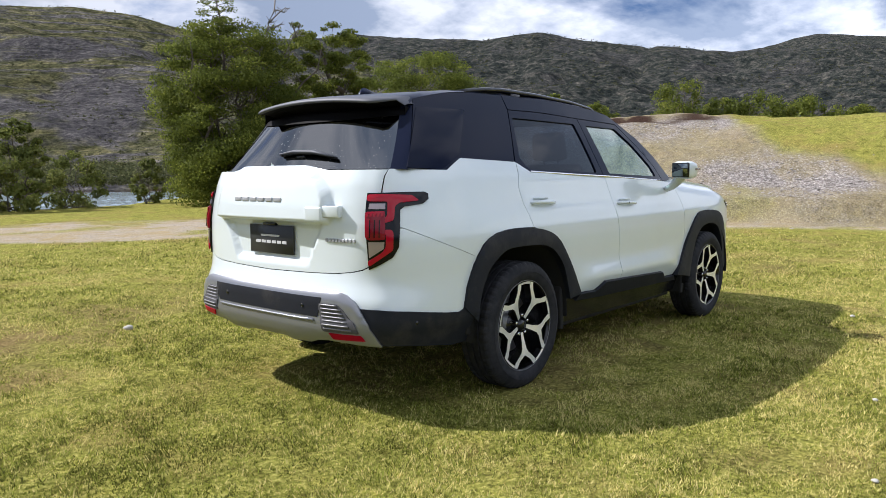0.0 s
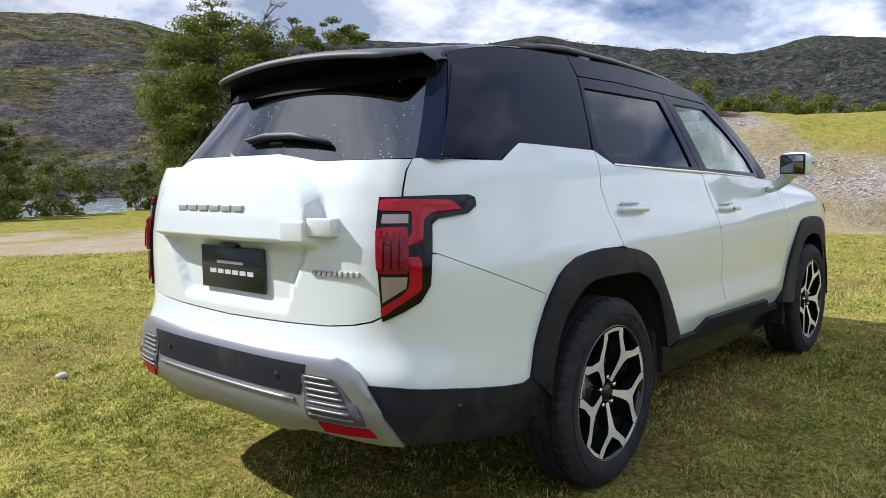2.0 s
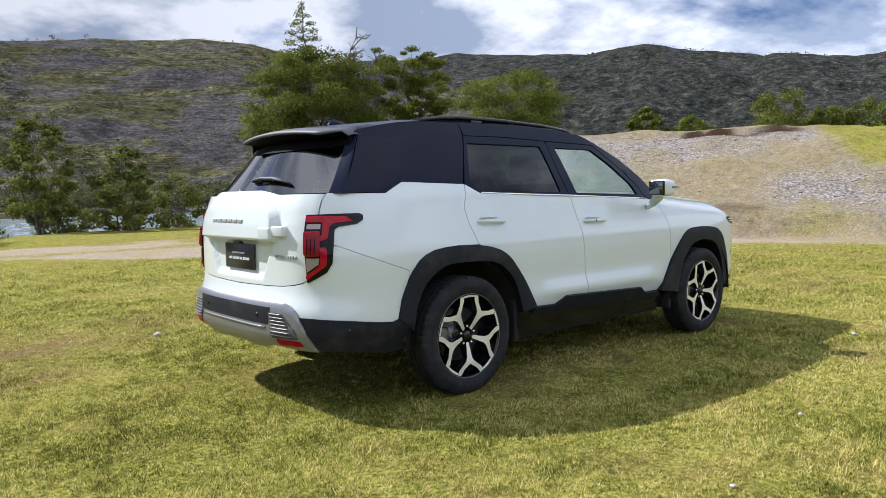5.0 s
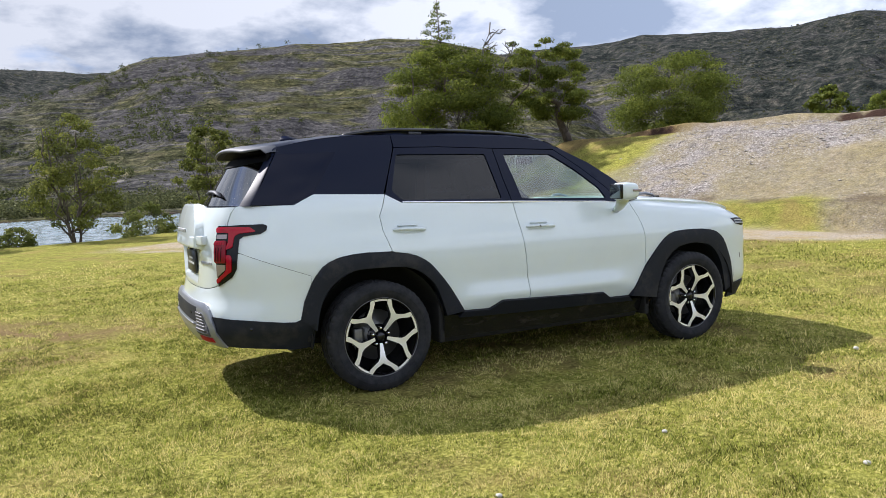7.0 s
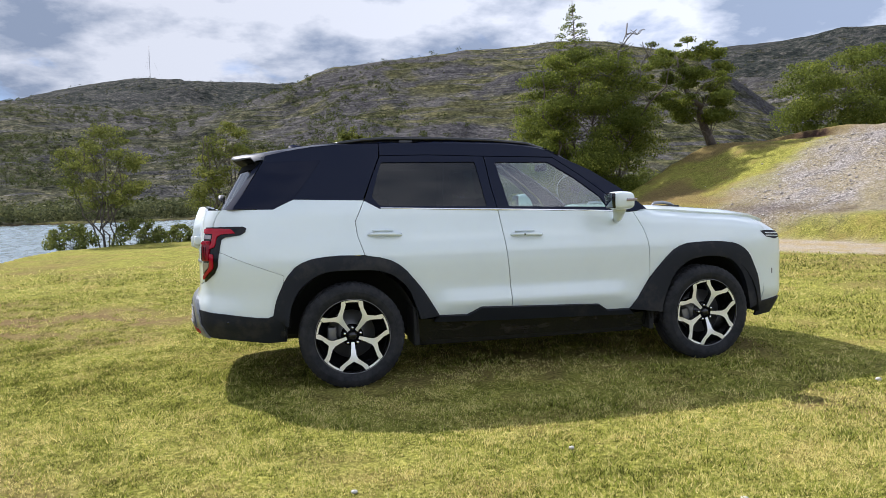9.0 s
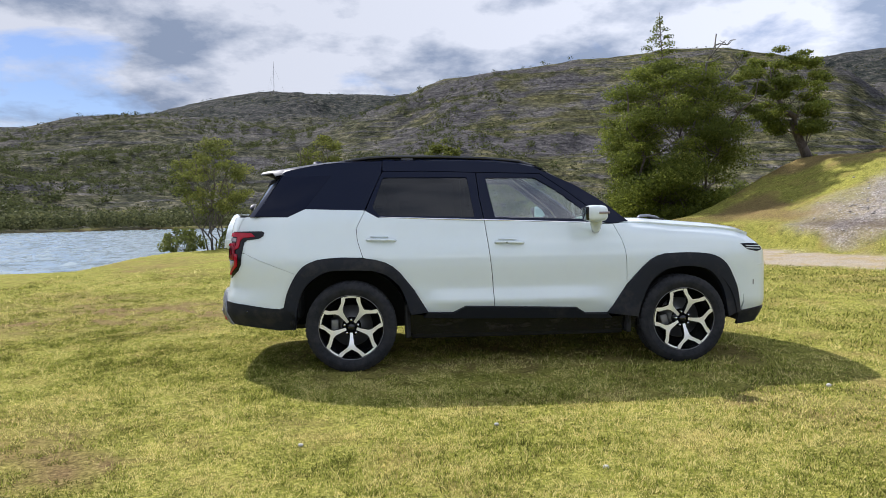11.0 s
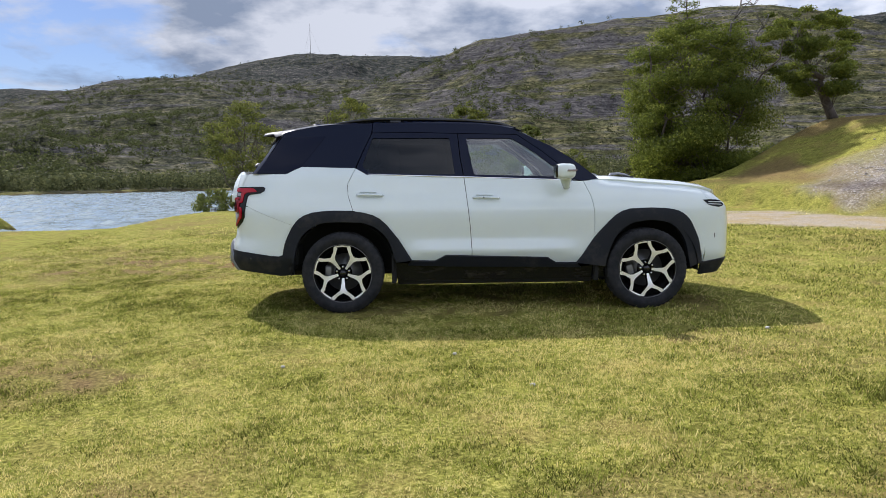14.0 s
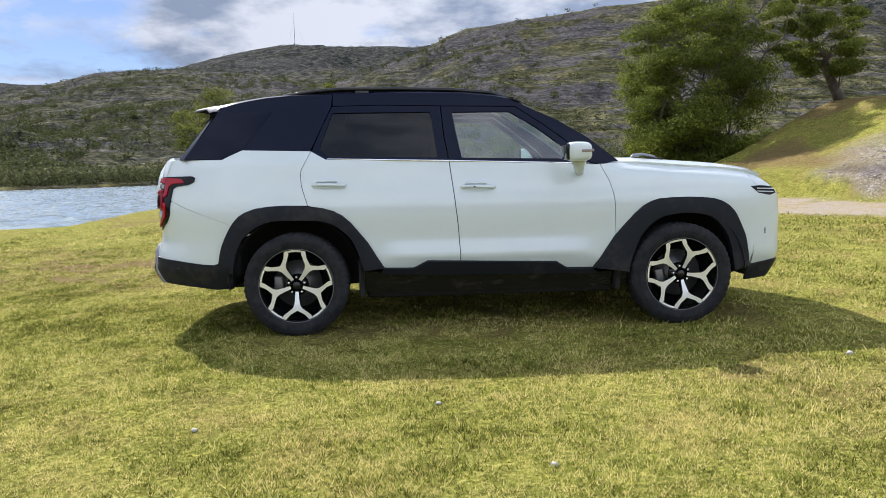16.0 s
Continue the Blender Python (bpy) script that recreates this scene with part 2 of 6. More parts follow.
def along(points, x):
    return np.interp(x, [p[0] for p in points], [p[1] for p in points])


def off_line(points, x, y):
    best = np.full(np.shape(x), 1e9)
    for (ax, ay), (bx, by) in zip(points, points[1:]):
        dx, dy = bx - ax, by - ay
        s = np.clip(((x - ax) * dx + (y - ay) * dy) / (dx * dx + dy * dy), 0, 1)
        best = np.minimum(best, np.hypot(x - ax - s * dx, y - ay - s * dy))
    return best


# the ridges as seen from the lawn: bearing and height in degrees
NEAR_RIDGE = [(45, 0), (50, 4), (56, 9.2), (60, 10.6), (64, 11.4), (68, 11.75), (75, 11.35), (81, 10.8), (85, 10.3), (89, 8.6), (96, 6.4), (104, 4.6), (112, 2.5), (120, 0)]
LEFT_RIDGE = [(84, 0), (92, 5.6), (100, 7.0), (107, 7.5), (112, 6.9), (116, 6.0), (119, 5.0), (126, 3.0), (140, 1)]
BACK_RIDGE = [(-60, 5), (-20, 6.2), (5, 8.2), (10, 8.6), (20, 8.5), (25, 9.3), (29, 10.0), (34, 10.85), (38, 10.35), (44, 10.65), (48, 10.8), (53, 10.35), (57, 10.35), (70, 9.8), (88, 9.1), (92, 9.1), (98, 9.3), (103, 8.6), (108, 7.0), (120, 5.2), (150, 4)]
LAST_RIDGE = [(-60, 4), (0, 7.4), (8, 8.6), (12, 9.1), (14.4, 9.4), (17, 8.9), (19.5, 8.5), (26, 6)]
EYE = (0.0, -5.0)


def ridge(r, az, points, foot, crest, rugged, x, y):
    """A hill from its foot to its crest that stands as high over the lawn as the points say."""
    top = np.tan(np.radians(along(points, az))) * crest
    s = np.clip((r - foot) / (crest - foot), 0, 1)
    rise = top * (0.35 * s + 0.65 * s ** 1.6)
    fall = np.clip(1 - (r - crest) / (crest * 0.8), 0.3, 1)
    return rise * fall + rugged * (0.15 + 0.85 * step(-25, -6, az) * step(142, 128, az)) * lump(x, y, 26, 5, 0.55) * step(0.0, 0.25, s) * np.minimum(1, top / 10) * (1 - 0.75 * step(0.85, 1, s))


def land(x, y):
    """The height of the ground at arrays x, y."""
    x, y = np.asarray(x, float), np.asarray(y, float)
    r, az = np.hypot(x - EYE[0], y - EYE[1]), np.degrees(np.arctan2(y - EYE[1], x - EYE[0]))
    # lawn: level under the car, rising a little ahead of it
    car_off = np.hypot(np.maximum(np.abs(x - 1.3) - 2.4, 0), np.maximum(np.abs(y) - 1.0, 0))
    z = 0.019 * np.clip(x, -6, 16) * step(0.2, 3.0, car_off) + 0.06 * lump(x, y, 5, 3) * step(0.3, 3, car_off)
    z = z + 0.012 * np.clip(y, 0, 14)
    # gravel bank with a cut foot, ahead and to the left of the car
    u = (x - 10.9) * 0.95 + (y - 5.4) * 0.33
    gate = np.maximum(step(12.3, 9.9, y - 0.42 * x), step(51, 48.5, az) * step(18, 22, x) * step(24.5, 19.5, y - 0.42 * x))
    bank = 0.50 * step(-0.35, 0.25, u + 0.5 * lump(x, y, 3, 3)) + 1.9 * step(-0.2, 6.8, u + 0.25 * lump(x, y, 4, 3)) + 0.8 * step(5, 30, u) + 0.22 * lump(x, y, 2.2, 4) * step(0, 2, u)
    bank = bank + 0.17 * step(6.0, 6.15, u + 0.7 * lump(x, y, 2.5, 3)) * step(4.2, 5.2, y) * step(14.5, 12.5, y)
    z = z + bank * step(-1.5, 1.5, u + 1.0) * gate
    # lake
    wet = step(-1.6, 0.4, y - along(SHORE, x) + 0.5 * lump(x, y, 2.2, 3)) * step(1.2, -4.0, y - along(FAR_SHORE, x) + 3 * lump(x, y, 12, 3)) * step(30, 18, x - 0.35 * y)
    islet = np.exp(-(((x + 10.6) / 1.2) ** 2 + ((y - 12.0) / 0.7) ** 2))
    z = z * (1 - wet) + (-1.2) * wet + 1.5 * islet * wet
    # far shore and hills
    rise = 0.0
    for points, foot, crest, rugged in ((NEAR_RIDGE, 88, 260, 5.0), (LEFT_RIDGE, 88, 330, 5.0), (BACK_RIDGE, 110, 560, 8.0), (LAST_RIDGE, 600, 1150, 10.0)):
        rise = np.maximum(rise, ridge(r, az, points, foot, crest, rugged, x, y))
    z = z + rise
    return z


def masks(x, y, z):
    r, az = np.hypot(x - EYE[0], y - EYE[1]), np.degrees(np.arctan2(y - EYE[1], x - EYE[0]))
    n = lump(x, y, 2.5, 4)
    track = step(0.25, -0.25, off_line(TRACK, x, y) - along(TRACK_HALF, x) + 0.9 * n) * (1 - 0.75 * step(0.10, 0.30, lump(x * 0.45 + 20, y, 0.8, 4, 0.6)))
    u = (x - 10.9) * 0.95 + (y - 5.4) * 0.33
    gate = np.maximum(step(12.3, 9.9, y - 0.42 * x), step(51, 48.5, az) * step(18, 22, x) * step(24.5, 19.5, y - 0.42 * x))
    cut = step(0.0, 0.5, u + 0.5 * n) * step(1.5, 0.7, u + 0.5 * n) * gate
    slope = step(-0.25, 0.25, u + 1.3 * n - np.interp(y, [-4.0, 1.0, 2.6, 4.0, 5.0, 7.0, 9.5, 11.0], [-1.2, -0.9, -0.6, 0.3, 0.75, 0.15, 0.1, 0.5])) * step(0.6, -0.5, u + 1.4 * n - np.interp(y, [-6, 0, 2.2, 3.0, 4.2, 5.0, 14], [1.8, 2.1, 2.5, 4.2, 6.1, 8, 9])) * gate * step(0.6, -0.6, y - (0.38 * x + 5.9) + 1.6 * n)
    grassy = step(0.06, 0.30, lump(x + 40, y, 2.6, 4)) * step(9.5, 7.0, y)
    band = step(-0.5, 0.5, y - np.interp(x, [9, 10, 12, 13.2, 15.5, 17], [7.0, 7.2, 7.5, 6.7, 5.2, 3.6]) + 1.2 * n)
    band = np.maximum(band, step(1.7, 0.9, np.hypot(x - 13.6, (y - 1.6) * 0.8) + n))
    dry = slope * (1 - 0.6 * grassy)
    gravel = slope * band * (1 - 0.65 * grassy) * step(6.1, 6.0, u + 0.7 * lump(x, y, 2.5, 3))
    # brown earth of the lip; its dark colour also paints the undercut's shade
    lip = step(5.80, 5.92, u + 0.7 * lump(x, y, 2.5, 3)) * step(6.22, 6.14, u + 0.7 * lump(x, y, 2.5, 3)) * gate * step(4.2, 5.0, y) * step(14.0, 12.5, y) * step(-0.30, -0.08, lump(x + 11, y, 2.4, 3))
    soil_and_shade = np.maximum(0.5 * cut * step(-0.05, 0.15, n), lip)
    # worn earth on the shaded slope, and the wet foot of every shore
    soil_and_shade = np.maximum(soil_and_shade, 0.6 * step(1.5, 2.5, u) * step(5.5, 4.5, u) * step(0.12, 0.3, lump(x - 15, y * 0.7, 2.2, 4)) * step(9.8, 11, y) * gate)
    soil_and_shade = np.maximum(soil_and_shade, step(WATER + 0.11, WATER + 0.03, z) * step(160, 140, r) * step(7, 10, y))
    # brown patches where the turf is thin, and the scuffed grass of the bank's flank
    worn = np.maximum(0.55 * step(0.12, 0.36, lump(x + 55, y - 12, 1.7, 4, 0.6)), step(0.35, 0.8, np.exp(-(((x + 2.8) / 2.3) ** 2 + ((y - 2.9) / 1.9) ** 2)) + 0.5 * n))
    worn = np.maximum(worn, step(0.4, 0.8, np.exp(-(((x + 1.4) / 0.45) ** 2 + ((y + 2.8) / 0.35) ** 2)) + 0.4 * n))
    worn *= 0.35 + 0.65 * step(-0.15, 0.2, lump(x - 3, y * 1.6, 0.6, 4, 0.6))
    worn = np.maximum(0.92 * worn * step(16, 12, np.hypot(x, y)), 0.75 * step(0.2, 1.2, u) * step(-0.12, 0.2, lump(x - 15, y * 0.7, 1.8, 4)) * step(8.5, 10, y) * gate)
    hill = step(55, 75, r + 8 * n)
    scree = hill * step(0.10, 0.26, lump(x + 300, y * 1.4, 34, 5, 0.6)) * step(3.0, 7.0, z)
    slip = np.exp(-(((az - 67.6) / 3.0) ** 2 + ((np.degrees(np.arctan2(z, r)) - 5.2) / 2.6) ** 4))
    scree = np.maximum(scree, hill * step(0.30, 0.55, slip + 0.5 * n))
    # where the growth is dense and cloud shade is painted in
    shaded_heath = hill * np.maximum(np.maximum(step(50, 40, az + 6 * n), step(330, 420, r)), 0.45 * step(82, 96, az + 8 * n))
    meadow = hill * step(0.14, 0.30, lump(x + 90, y + 50, 42, 5, 0.6)) * (1 - scree)
    return dict(track=track * (1 - hill), gravel=gravel * (1 - hill), dry=dry * (1 - hill), soil_and_shade=soil_and_shade, hill=hill, scree=scree * (1 - 0.7 * shaded_heath), meadow=0.8 * meadow * (1 - shaded_heath), shaded_heath=shaded_heath, worn=worn * (1 - hill))


def sheet(name, xs, ys, zs, faces, m, smooth=True):
    me = bpy.data.meshes.new(name)
    me.from_pydata(np.stack([xs, ys, zs], 1).tolist(), [], faces)
    me.materials.append(m)
    if smooth:
        me.shade_smooth()
    return me


def build_ground():
    rings = [0.0]
    while rings[-1] < 1500:
        r = rings[-1]
        rings.append(r + (0.35 if r < 12 else 0.18 if r < 26 else 0.0135 * r))
    bearings = np.concatenate([np.arange(-180, -6, 1.5), np.arange(-6, 128, 0.32), np.arange(128, 180, 1.5)])
    n, k = len(bearings), len(rings)
    rr, aa = np.meshgrid(rings[1:], np.radians(bearings), indexing="ij")
    xs = np.concatenate([[EYE[0]], (EYE[0] + rr * np.cos(aa)).ravel()])
    ys = np.concatenate([[EYE[1]], (EYE[1] + rr * np.sin(aa)).ravel()])
    zs = land(xs, ys)
    faces = [(0, 1 + j, 1 + (j + 1) % n) for j in range(n)]
    for i in range(k - 2):
        a = 1 + i * n
        faces += [(a + j, a + n + j, a + n + (j + 1) % n, a + (j + 1) % n) for j in range(n)]
    me = sheet("ground", xs, ys, zs, faces, land_m)
    for key, value in masks(xs, ys, zs).items():
        me.attributes.new(key, "FLOAT", "POINT").data.foreach_set("value", value.astype(np.float32))
    return tagged(new("ground", me), "short patchy green and straw-coloured lawn running out to scrubby hills", "ground", kind="structure")


ground = build_ground()


def height(x, y):
    return float(land(np.array([x]), np.array([y]))[0])


# the lake
water_m = material("lake_water", (0.215, 0.27, 0.29), 0.12, Specular_IOR_Level=0.6)
bump(water_m, noise_of(water_m, 5.0, 4, 0.6), 0.5, 0.03)
# a plain sheet, broken into small wind ripples in the bay
wx = np.concatenate([np.linspace(-420, -44, 12), np.arange(-42, 24, 0.23), np.linspace(26, 80, 8)])
wy = np.concatenate([[7.0], np.arange(9, 68, 0.34), np.linspace(70, 200, 8)])
wide_n, deep_n = len(wx), len(wy)
wx, wy = np.meshgrid(wx, wy)
chop = np.random.default_rng(31).normal(size=wx.shape)
chop = (chop + 0.6 * np.roll(chop, 1, 1)) * 0.026 * (wx > -42) * (wx < 23) * (wy > 9) * (wy < 67)
lake = new("water", sheet("water", wx.ravel(), wy.ravel(), WATER + chop.ravel(), [(i * wide_n + j, i * wide_n + j + 1, (i + 1) * wide_n + j + 1, (i + 1) * wide_n + j) for i in range(deep_n - 1) for j in range(wide_n - 1)], water_m))
tagged(lake, "pale milky turquoise lake water with small glittering ripples", "lake", kind="structure")

# ---- building helpers ----
from mathutils.geometry import delaunay_2d_cdt


def part(name, shape, m, parent=None, label=""):
    """Links a bmesh or mesh as one object under a thing or a part."""
    if isinstance(shape, bmesh.types.BMesh):
        me = bpy.data.meshes.new(name)
        shape.to_mesh(me)
        shape.free()
    else:
        me = shape
    for one in (m if isinstance(m, (list, tuple)) else [m]):
        me.materials.append(one)
    ob = new(name, me)
    ob.parent = parent
    return tagged(ob, label)


def thing(name, label, category, group="", kind="", at=(0, 0, 0)):
    ob = tagged(new(name), label, category, group, kind)
    ob.matrix_basis = pose(*at)
    return ob


def smooth(bm):
    for f in bm.faces:
        f.smooth = True
    return bm


def box(x0, x1, y0, y1, z0, z1, bevel=0.01, steps=2, turn=None, taper=1.0):
    bm = bmesh.new()
    bmesh.ops.create_cube(bm, size=1)
    for v in bm.verts:
        if v.co.z > 0:
            v.co.x, v.co.y = v.co.x * taper, v.co.y * taper
        v.co = Vector(((x0 + x1) / 2 + v.co.x * (x1 - x0), (y0 + y1) / 2 + v.co.y * (y1 - y0), (z0 + z1) / 2 + v.co.z * (z1 - z0)))
    if bevel:
        bmesh.ops.bevel(bm, geom=bm.edges[:], offset=bevel, segments=steps, profile=0.6, affect="EDGES")
        smooth(bm)
    if turn:
        bm.transform(turn)
    return bm


def lathe(profile, n=64, wobble=None):
    """A profile of (radius, offset along y), turned about the y axis."""
    bm = bmesh.new()
    rows = []
    for k in range(n):
        a = 2 * math.pi * k / n
        row = []
        for i, (r, y) in enumerate(profile):
            r2 = r + (wobble(i, k) if wobble else 0)
            row.append(bm.verts.new((r2 * math.cos(a), y, r2 * math.sin(a))))
        rows.append(row)
    for k in range(n):
        a, b = rows[k], rows[(k + 1) % n]
        for i in range(len(profile) - 1):
            bm.faces.new((a[i], b[i], b[i + 1], a[i + 1]))
    bmesh.ops.remove_doubles(bm, verts=bm.verts[:], dist=1e-5)
    bmesh.ops.recalc_face_normals(bm, faces=bm.faces[:])
    return smooth(bm)


def tube(points, radius, sides=8, flat=1.0, radii=None):
    bm = bmesh.new()
    pts = [Vector(p) for p in points]
    rows = []
    side = None
    for i, p in enumerate(pts):
        d = (pts[min(i + 1, len(pts) - 1)] - pts[max(i - 1, 0)]).normalized()
        ref = Vector((0, 0, 1)) if abs(d.z) < 0.9 else Vector((1, 0, 0))
        s = d.cross(ref).normalized()
        t = s.cross(d).normalized()
        r = radii[i] if radii else radius
        rows.append([bm.verts.new(p + r * (s * math.cos(a) + t * flat * math.sin(a))) for a in [2 * math.pi * k / sides for k in range(sides)]])
    for a, b in zip(rows, rows[1:]):
        for k in range(sides):
            bm.faces.new((a[k], a[(k + 1) % sides], b[(k + 1) % sides], b[k]))
    bm.faces.new(rows[0][::-1])
    bm.faces.new(rows[-1])
    return smooth(bm)


def inside(poly, x, y):
    c = np.zeros(np.shape(x), bool)
    for (ax, ay), (bx, by) in zip(poly, poly[1:] + poly[:1]):
        if ay == by:
            continue
        c ^= ((ay > y) != (by > y)) & (x < (bx - ax) * (y - ay) / (by - ay) + ax)
    return c


def resampled(poly, step_):
    out = []
    for (ax, ay), (bx, by) in zip(poly, poly[1:] + poly[:1]):
        n = max(1, round(math.hypot(bx - ax, by - ay) / step_))
        out += [(ax + (bx - ax) * k / n, ay + (by - ay) * k / n) for k in range(n)]
    return out


def curvy(points, n=44):
    """Points joined by one smooth curve."""
    return [tuple(float(v) for v in p) for p in curve(points, n)[1]]


def shrunk(poly, d):
    area = sum(a[0] * b[1] - a[1] * b[0] for a, b in zip(poly, poly[1:] + poly[:1]))
    s = 1 if area > 0 else -1
    out = []
    for p, q, r in zip(poly[-1:] + poly[:-1], poly, poly[1:] + poly[:1]):
        a = Vector((q[0] - p[0], q[1] - p[1])).normalized()
        b = Vector((r[0] - q[0], r[1] - q[1])).normalized()
        n = Vector((-(a.y + b.y), a.x + b.x)) * s
        if n.length < 1e-6:
            out.append(q)
            continue
        n.normalize()
        na = Vector((-a.y, a.x)) * s
        k = d / max(0.5, n.dot(na))
        out.append((q[0] + n.x * k, q[1] + n.y * k))
    return out


def rounded(poly, radius, corners=None, n=4):
    """Rounds the corners of a polygon (all, or those listed)."""
    out = []
    for i, q in enumerate(poly):
        if corners is not None and i not in corners:
            out.append(q)
            continue
        p, r, q = Vector(poly[i - 1]), Vector(poly[(i + 1) % len(poly)]), Vector(q)
        a, b = p - q, r - q
        d = min(radius, a.length * 0.45, b.length * 0.45)
        s, e = q + a.normalized() * d, q + b.normalized() * d
        for k in range(n + 1):
            t = k / n
            w = s * (1 - t) ** 2 + q * 2 * t * (1 - t) + e * t * t
            out.append((w.x, w.y))
    return out


def panel(outline, where, step_=0.04, thick=0.018, proud=0.0, gap=0.0, holes=(), flip=False, soft=0.0004, creases=()):
    """A curved sheet: an outline in a surface's own two coordinates, carried into space by where(a, b), with folded edges."""
    outline = resampled(shrunk(list(outline), gap) if gap else list(outline), step_)
    loops = [outline] + [resampled(list(h), step_) for h in holes]
    pts = [Vector(p) for loop in loops for p in loop]
    edges, start = [], 0
    for loop in loops:
        edges += [(start + i, start + (i + 1) % len(loop)) for i in range(len(loop))]
        start += len(loop)
    for line in creases:
        line = [q for a, b in zip(line, line[1:]) for q in resampled([a, b], step_)[: max(1, round(math.dist(a, b) / step_))]] + [line[-1]]
        pts += [Vector(q) for q in line]
        edges += [(start + i, start + i + 1) for i in range(len(line) - 1)]
        start += len(line)
    edge_pts = np.array([(p.x, p.y) for p in pts])
    (ax, ay), (bx, by) = edge_pts.min(0), edge_pts.max(0)
    # a second loop just inside the rim, for a rounded fold
    gx, gy = np.meshgrid(np.arange(ax, bx, step_), np.arange(ay, by, step_))
    gx, gy = gx.ravel(), gy.ravel()
    ok = inside(outline, gx, gy)
    for loop in loops[1:]:
        ok &= ~inside(loop, gx, gy)
    gx, gy = gx[ok], gy[ok]
    if len(gx):
        near = np.min(np.hypot(gx[:, None] - edge_pts[None, :, 0], gy[:, None] - edge_pts[None, :, 1]), 1)
        pts += [Vector((float(a), float(b))) for a, b in zip(gx[near > step_ * 0.45], gy[near > step_ * 0.45])]
    v2, _, tris, *_ = delaunay_2d_cdt(pts, edges, [], 0, 1e-6)
    vx = np.array([(v.x, v.y) for v in v2])
    cx = np.array([vx[list(t)].mean(0) for t in tris])
    keep = inside(outline, cx[:, 0], cx[:, 1])
    for loop in loops[1:]:
        keep &= ~inside(loop, cx[:, 0], cx[:, 1])
    def thin(t):
        (ax_, ay_), (bx_, by_), (cx_, cy_) = vx[t[0]], vx[t[1]], vx[t[2]]
        longest = max(math.hypot(bx_ - ax_, by_ - ay_), math.hypot(cx_ - bx_, cy_ - by_), math.hypot(ax_ - cx_, ay_ - cy_))
        return abs((bx_ - ax_) * (cy_ - ay_) - (by_ - ay_) * (cx_ - ax_)) < longest * 2e-4

    tris = [t for t, k in zip(tris, keep) if k and not thin(t)]
    e = 1e-3
    place, normal = [], []
    for a, b in vx:
        p = Vector(where(a, b))
        da, db = Vector(where(a + e, b)) - Vector(where(a - e, b)), Vector(where(a, b + e)) - Vector(where(a, b - e))
        n = da.cross(db)
        n = n.normalized() if n.length > 1e-12 else Vector((0, 0, 1))
        n = -n if flip else n
        place.append(p + n * proud)
        normal.append(n)
    count = {}
    for t in tris:
        for i in range(3):
            k = (t[i], t[(i + 1) % 3])
            count[frozenset(k)] = None if frozenset(k) in count else k
    rim = [k for k in count.values() if k]
    bm = bmesh.new()
    used = sorted({i for t in tris for i in t})
    on_rim = {i for k in rim for i in k}
    vs = {i: bm.verts.new(place[i] - normal[i] * (soft if i in on_rim else 0)) for i in used}
    for t in tris:
        f = bm.faces.new([vs[i] for i in (reversed(t) if flip else t)])
        f.smooth = True
    if thick:
        top = {i: bm.verts.new(place[i] - normal[i] * soft) for i in on_rim}
        low = {i: bm.verts.new(place[i] - normal[i] * (soft + thick)) for i in on_rim}
        for a, b in rim:
            q = (top[b], top[a], low[a], low[b])
            bm.faces.new(q[::-1] if flip else q)
    return bm


def mirrored(bm):
    other = bm.copy()
    for v in other.verts:
        v.co.y = -v.co.y
    bmesh.ops.reverse_faces(other, faces=other.faces[:])
    return other


# ---- the car's surfaces (x ahead, y to its left, z up; origin under the rear axle) ----
def curve(points, n=400):
    """A smooth curve through points (Catmull-Rom), evenly sampled."""
    p = np.array([points[0]] + list(points) + [points[-1]], float)
    out = []
    for i in range(1, len(p) - 2):
        t = np.linspace(0, 1, 30, endpoint=False)[:, None]
        a, b, c, d = p[i - 1], p[i], p[i + 1], p[i + 2]
        out.append(0.5 * (2 * b + (c - a) * t + (2 * a - 5 * b + 4 * c - d) * t ** 2 + (3 * b - a - 3 * c + d) * t ** 3))
    out = np.concatenate(out + [p[-2:-1]])
    s = np.concatenate([[0], np.cumsum(np.hypot(*np.diff(out[:, :2], axis=0).T))])
    u = np.linspace(0, s[-1], n)
    return u, np.stack([np.interp(u, s, out[:, i]) for i in range(out.shape[1])], 1)


RIM_U, RIM = curve([(-1.03, 0), (-1.025, -0.28), (-1.003, -0.50), (-0.963, -0.66), (-0.882, -0.785), (-0.74, -0.868), (-0.56, -0.913), (-0.38, -0.932), (0.0, -0.936), (0.6, -0.936), (1.4, -0.936), (2.2, -0.93), (2.75, -0.922), (3.05, -0.91), (3.28, -0.87), (3.42, -0.80), (3.52, -0.60), (3.575, -0.35), (3.60, 0)], 900)
RIM_T = np.gradient(RIM, axis=0)
RIM_T /= np.linalg.norm(RIM_T, axis=1)[:, None]


def ux(x):
    return float(np.interp(x, RIM[:, 0], RIM_U))


def uy(y):
    """u on the tail for a place y metres to the left of the middle."""
    k = RIM[:, 0] < -0.6
    return math.copysign(float(np.interp(abs(y), -RIM[k, 1], RIM_U[k])), -y)


def uf(y):
    k = RIM[:, 0] > 3.1
    return float(np.interp(y, RIM[k, 1], RIM_U[k]))


SIDE_IN = [(0.25, 0.095), (0.40, 0.045), (0.48, 0.010), (0.68, 0.014), (0.75, 0.010), (0.82, 0.008), (0.90, 0.013), (0.97, 0.033), (1.03, 0.057), (1.10, 0.080), (1.16, 0.098), (1.20, 0.114), (1.24, 0.140), (1.28, 0.166), (1.32, 0.19)]
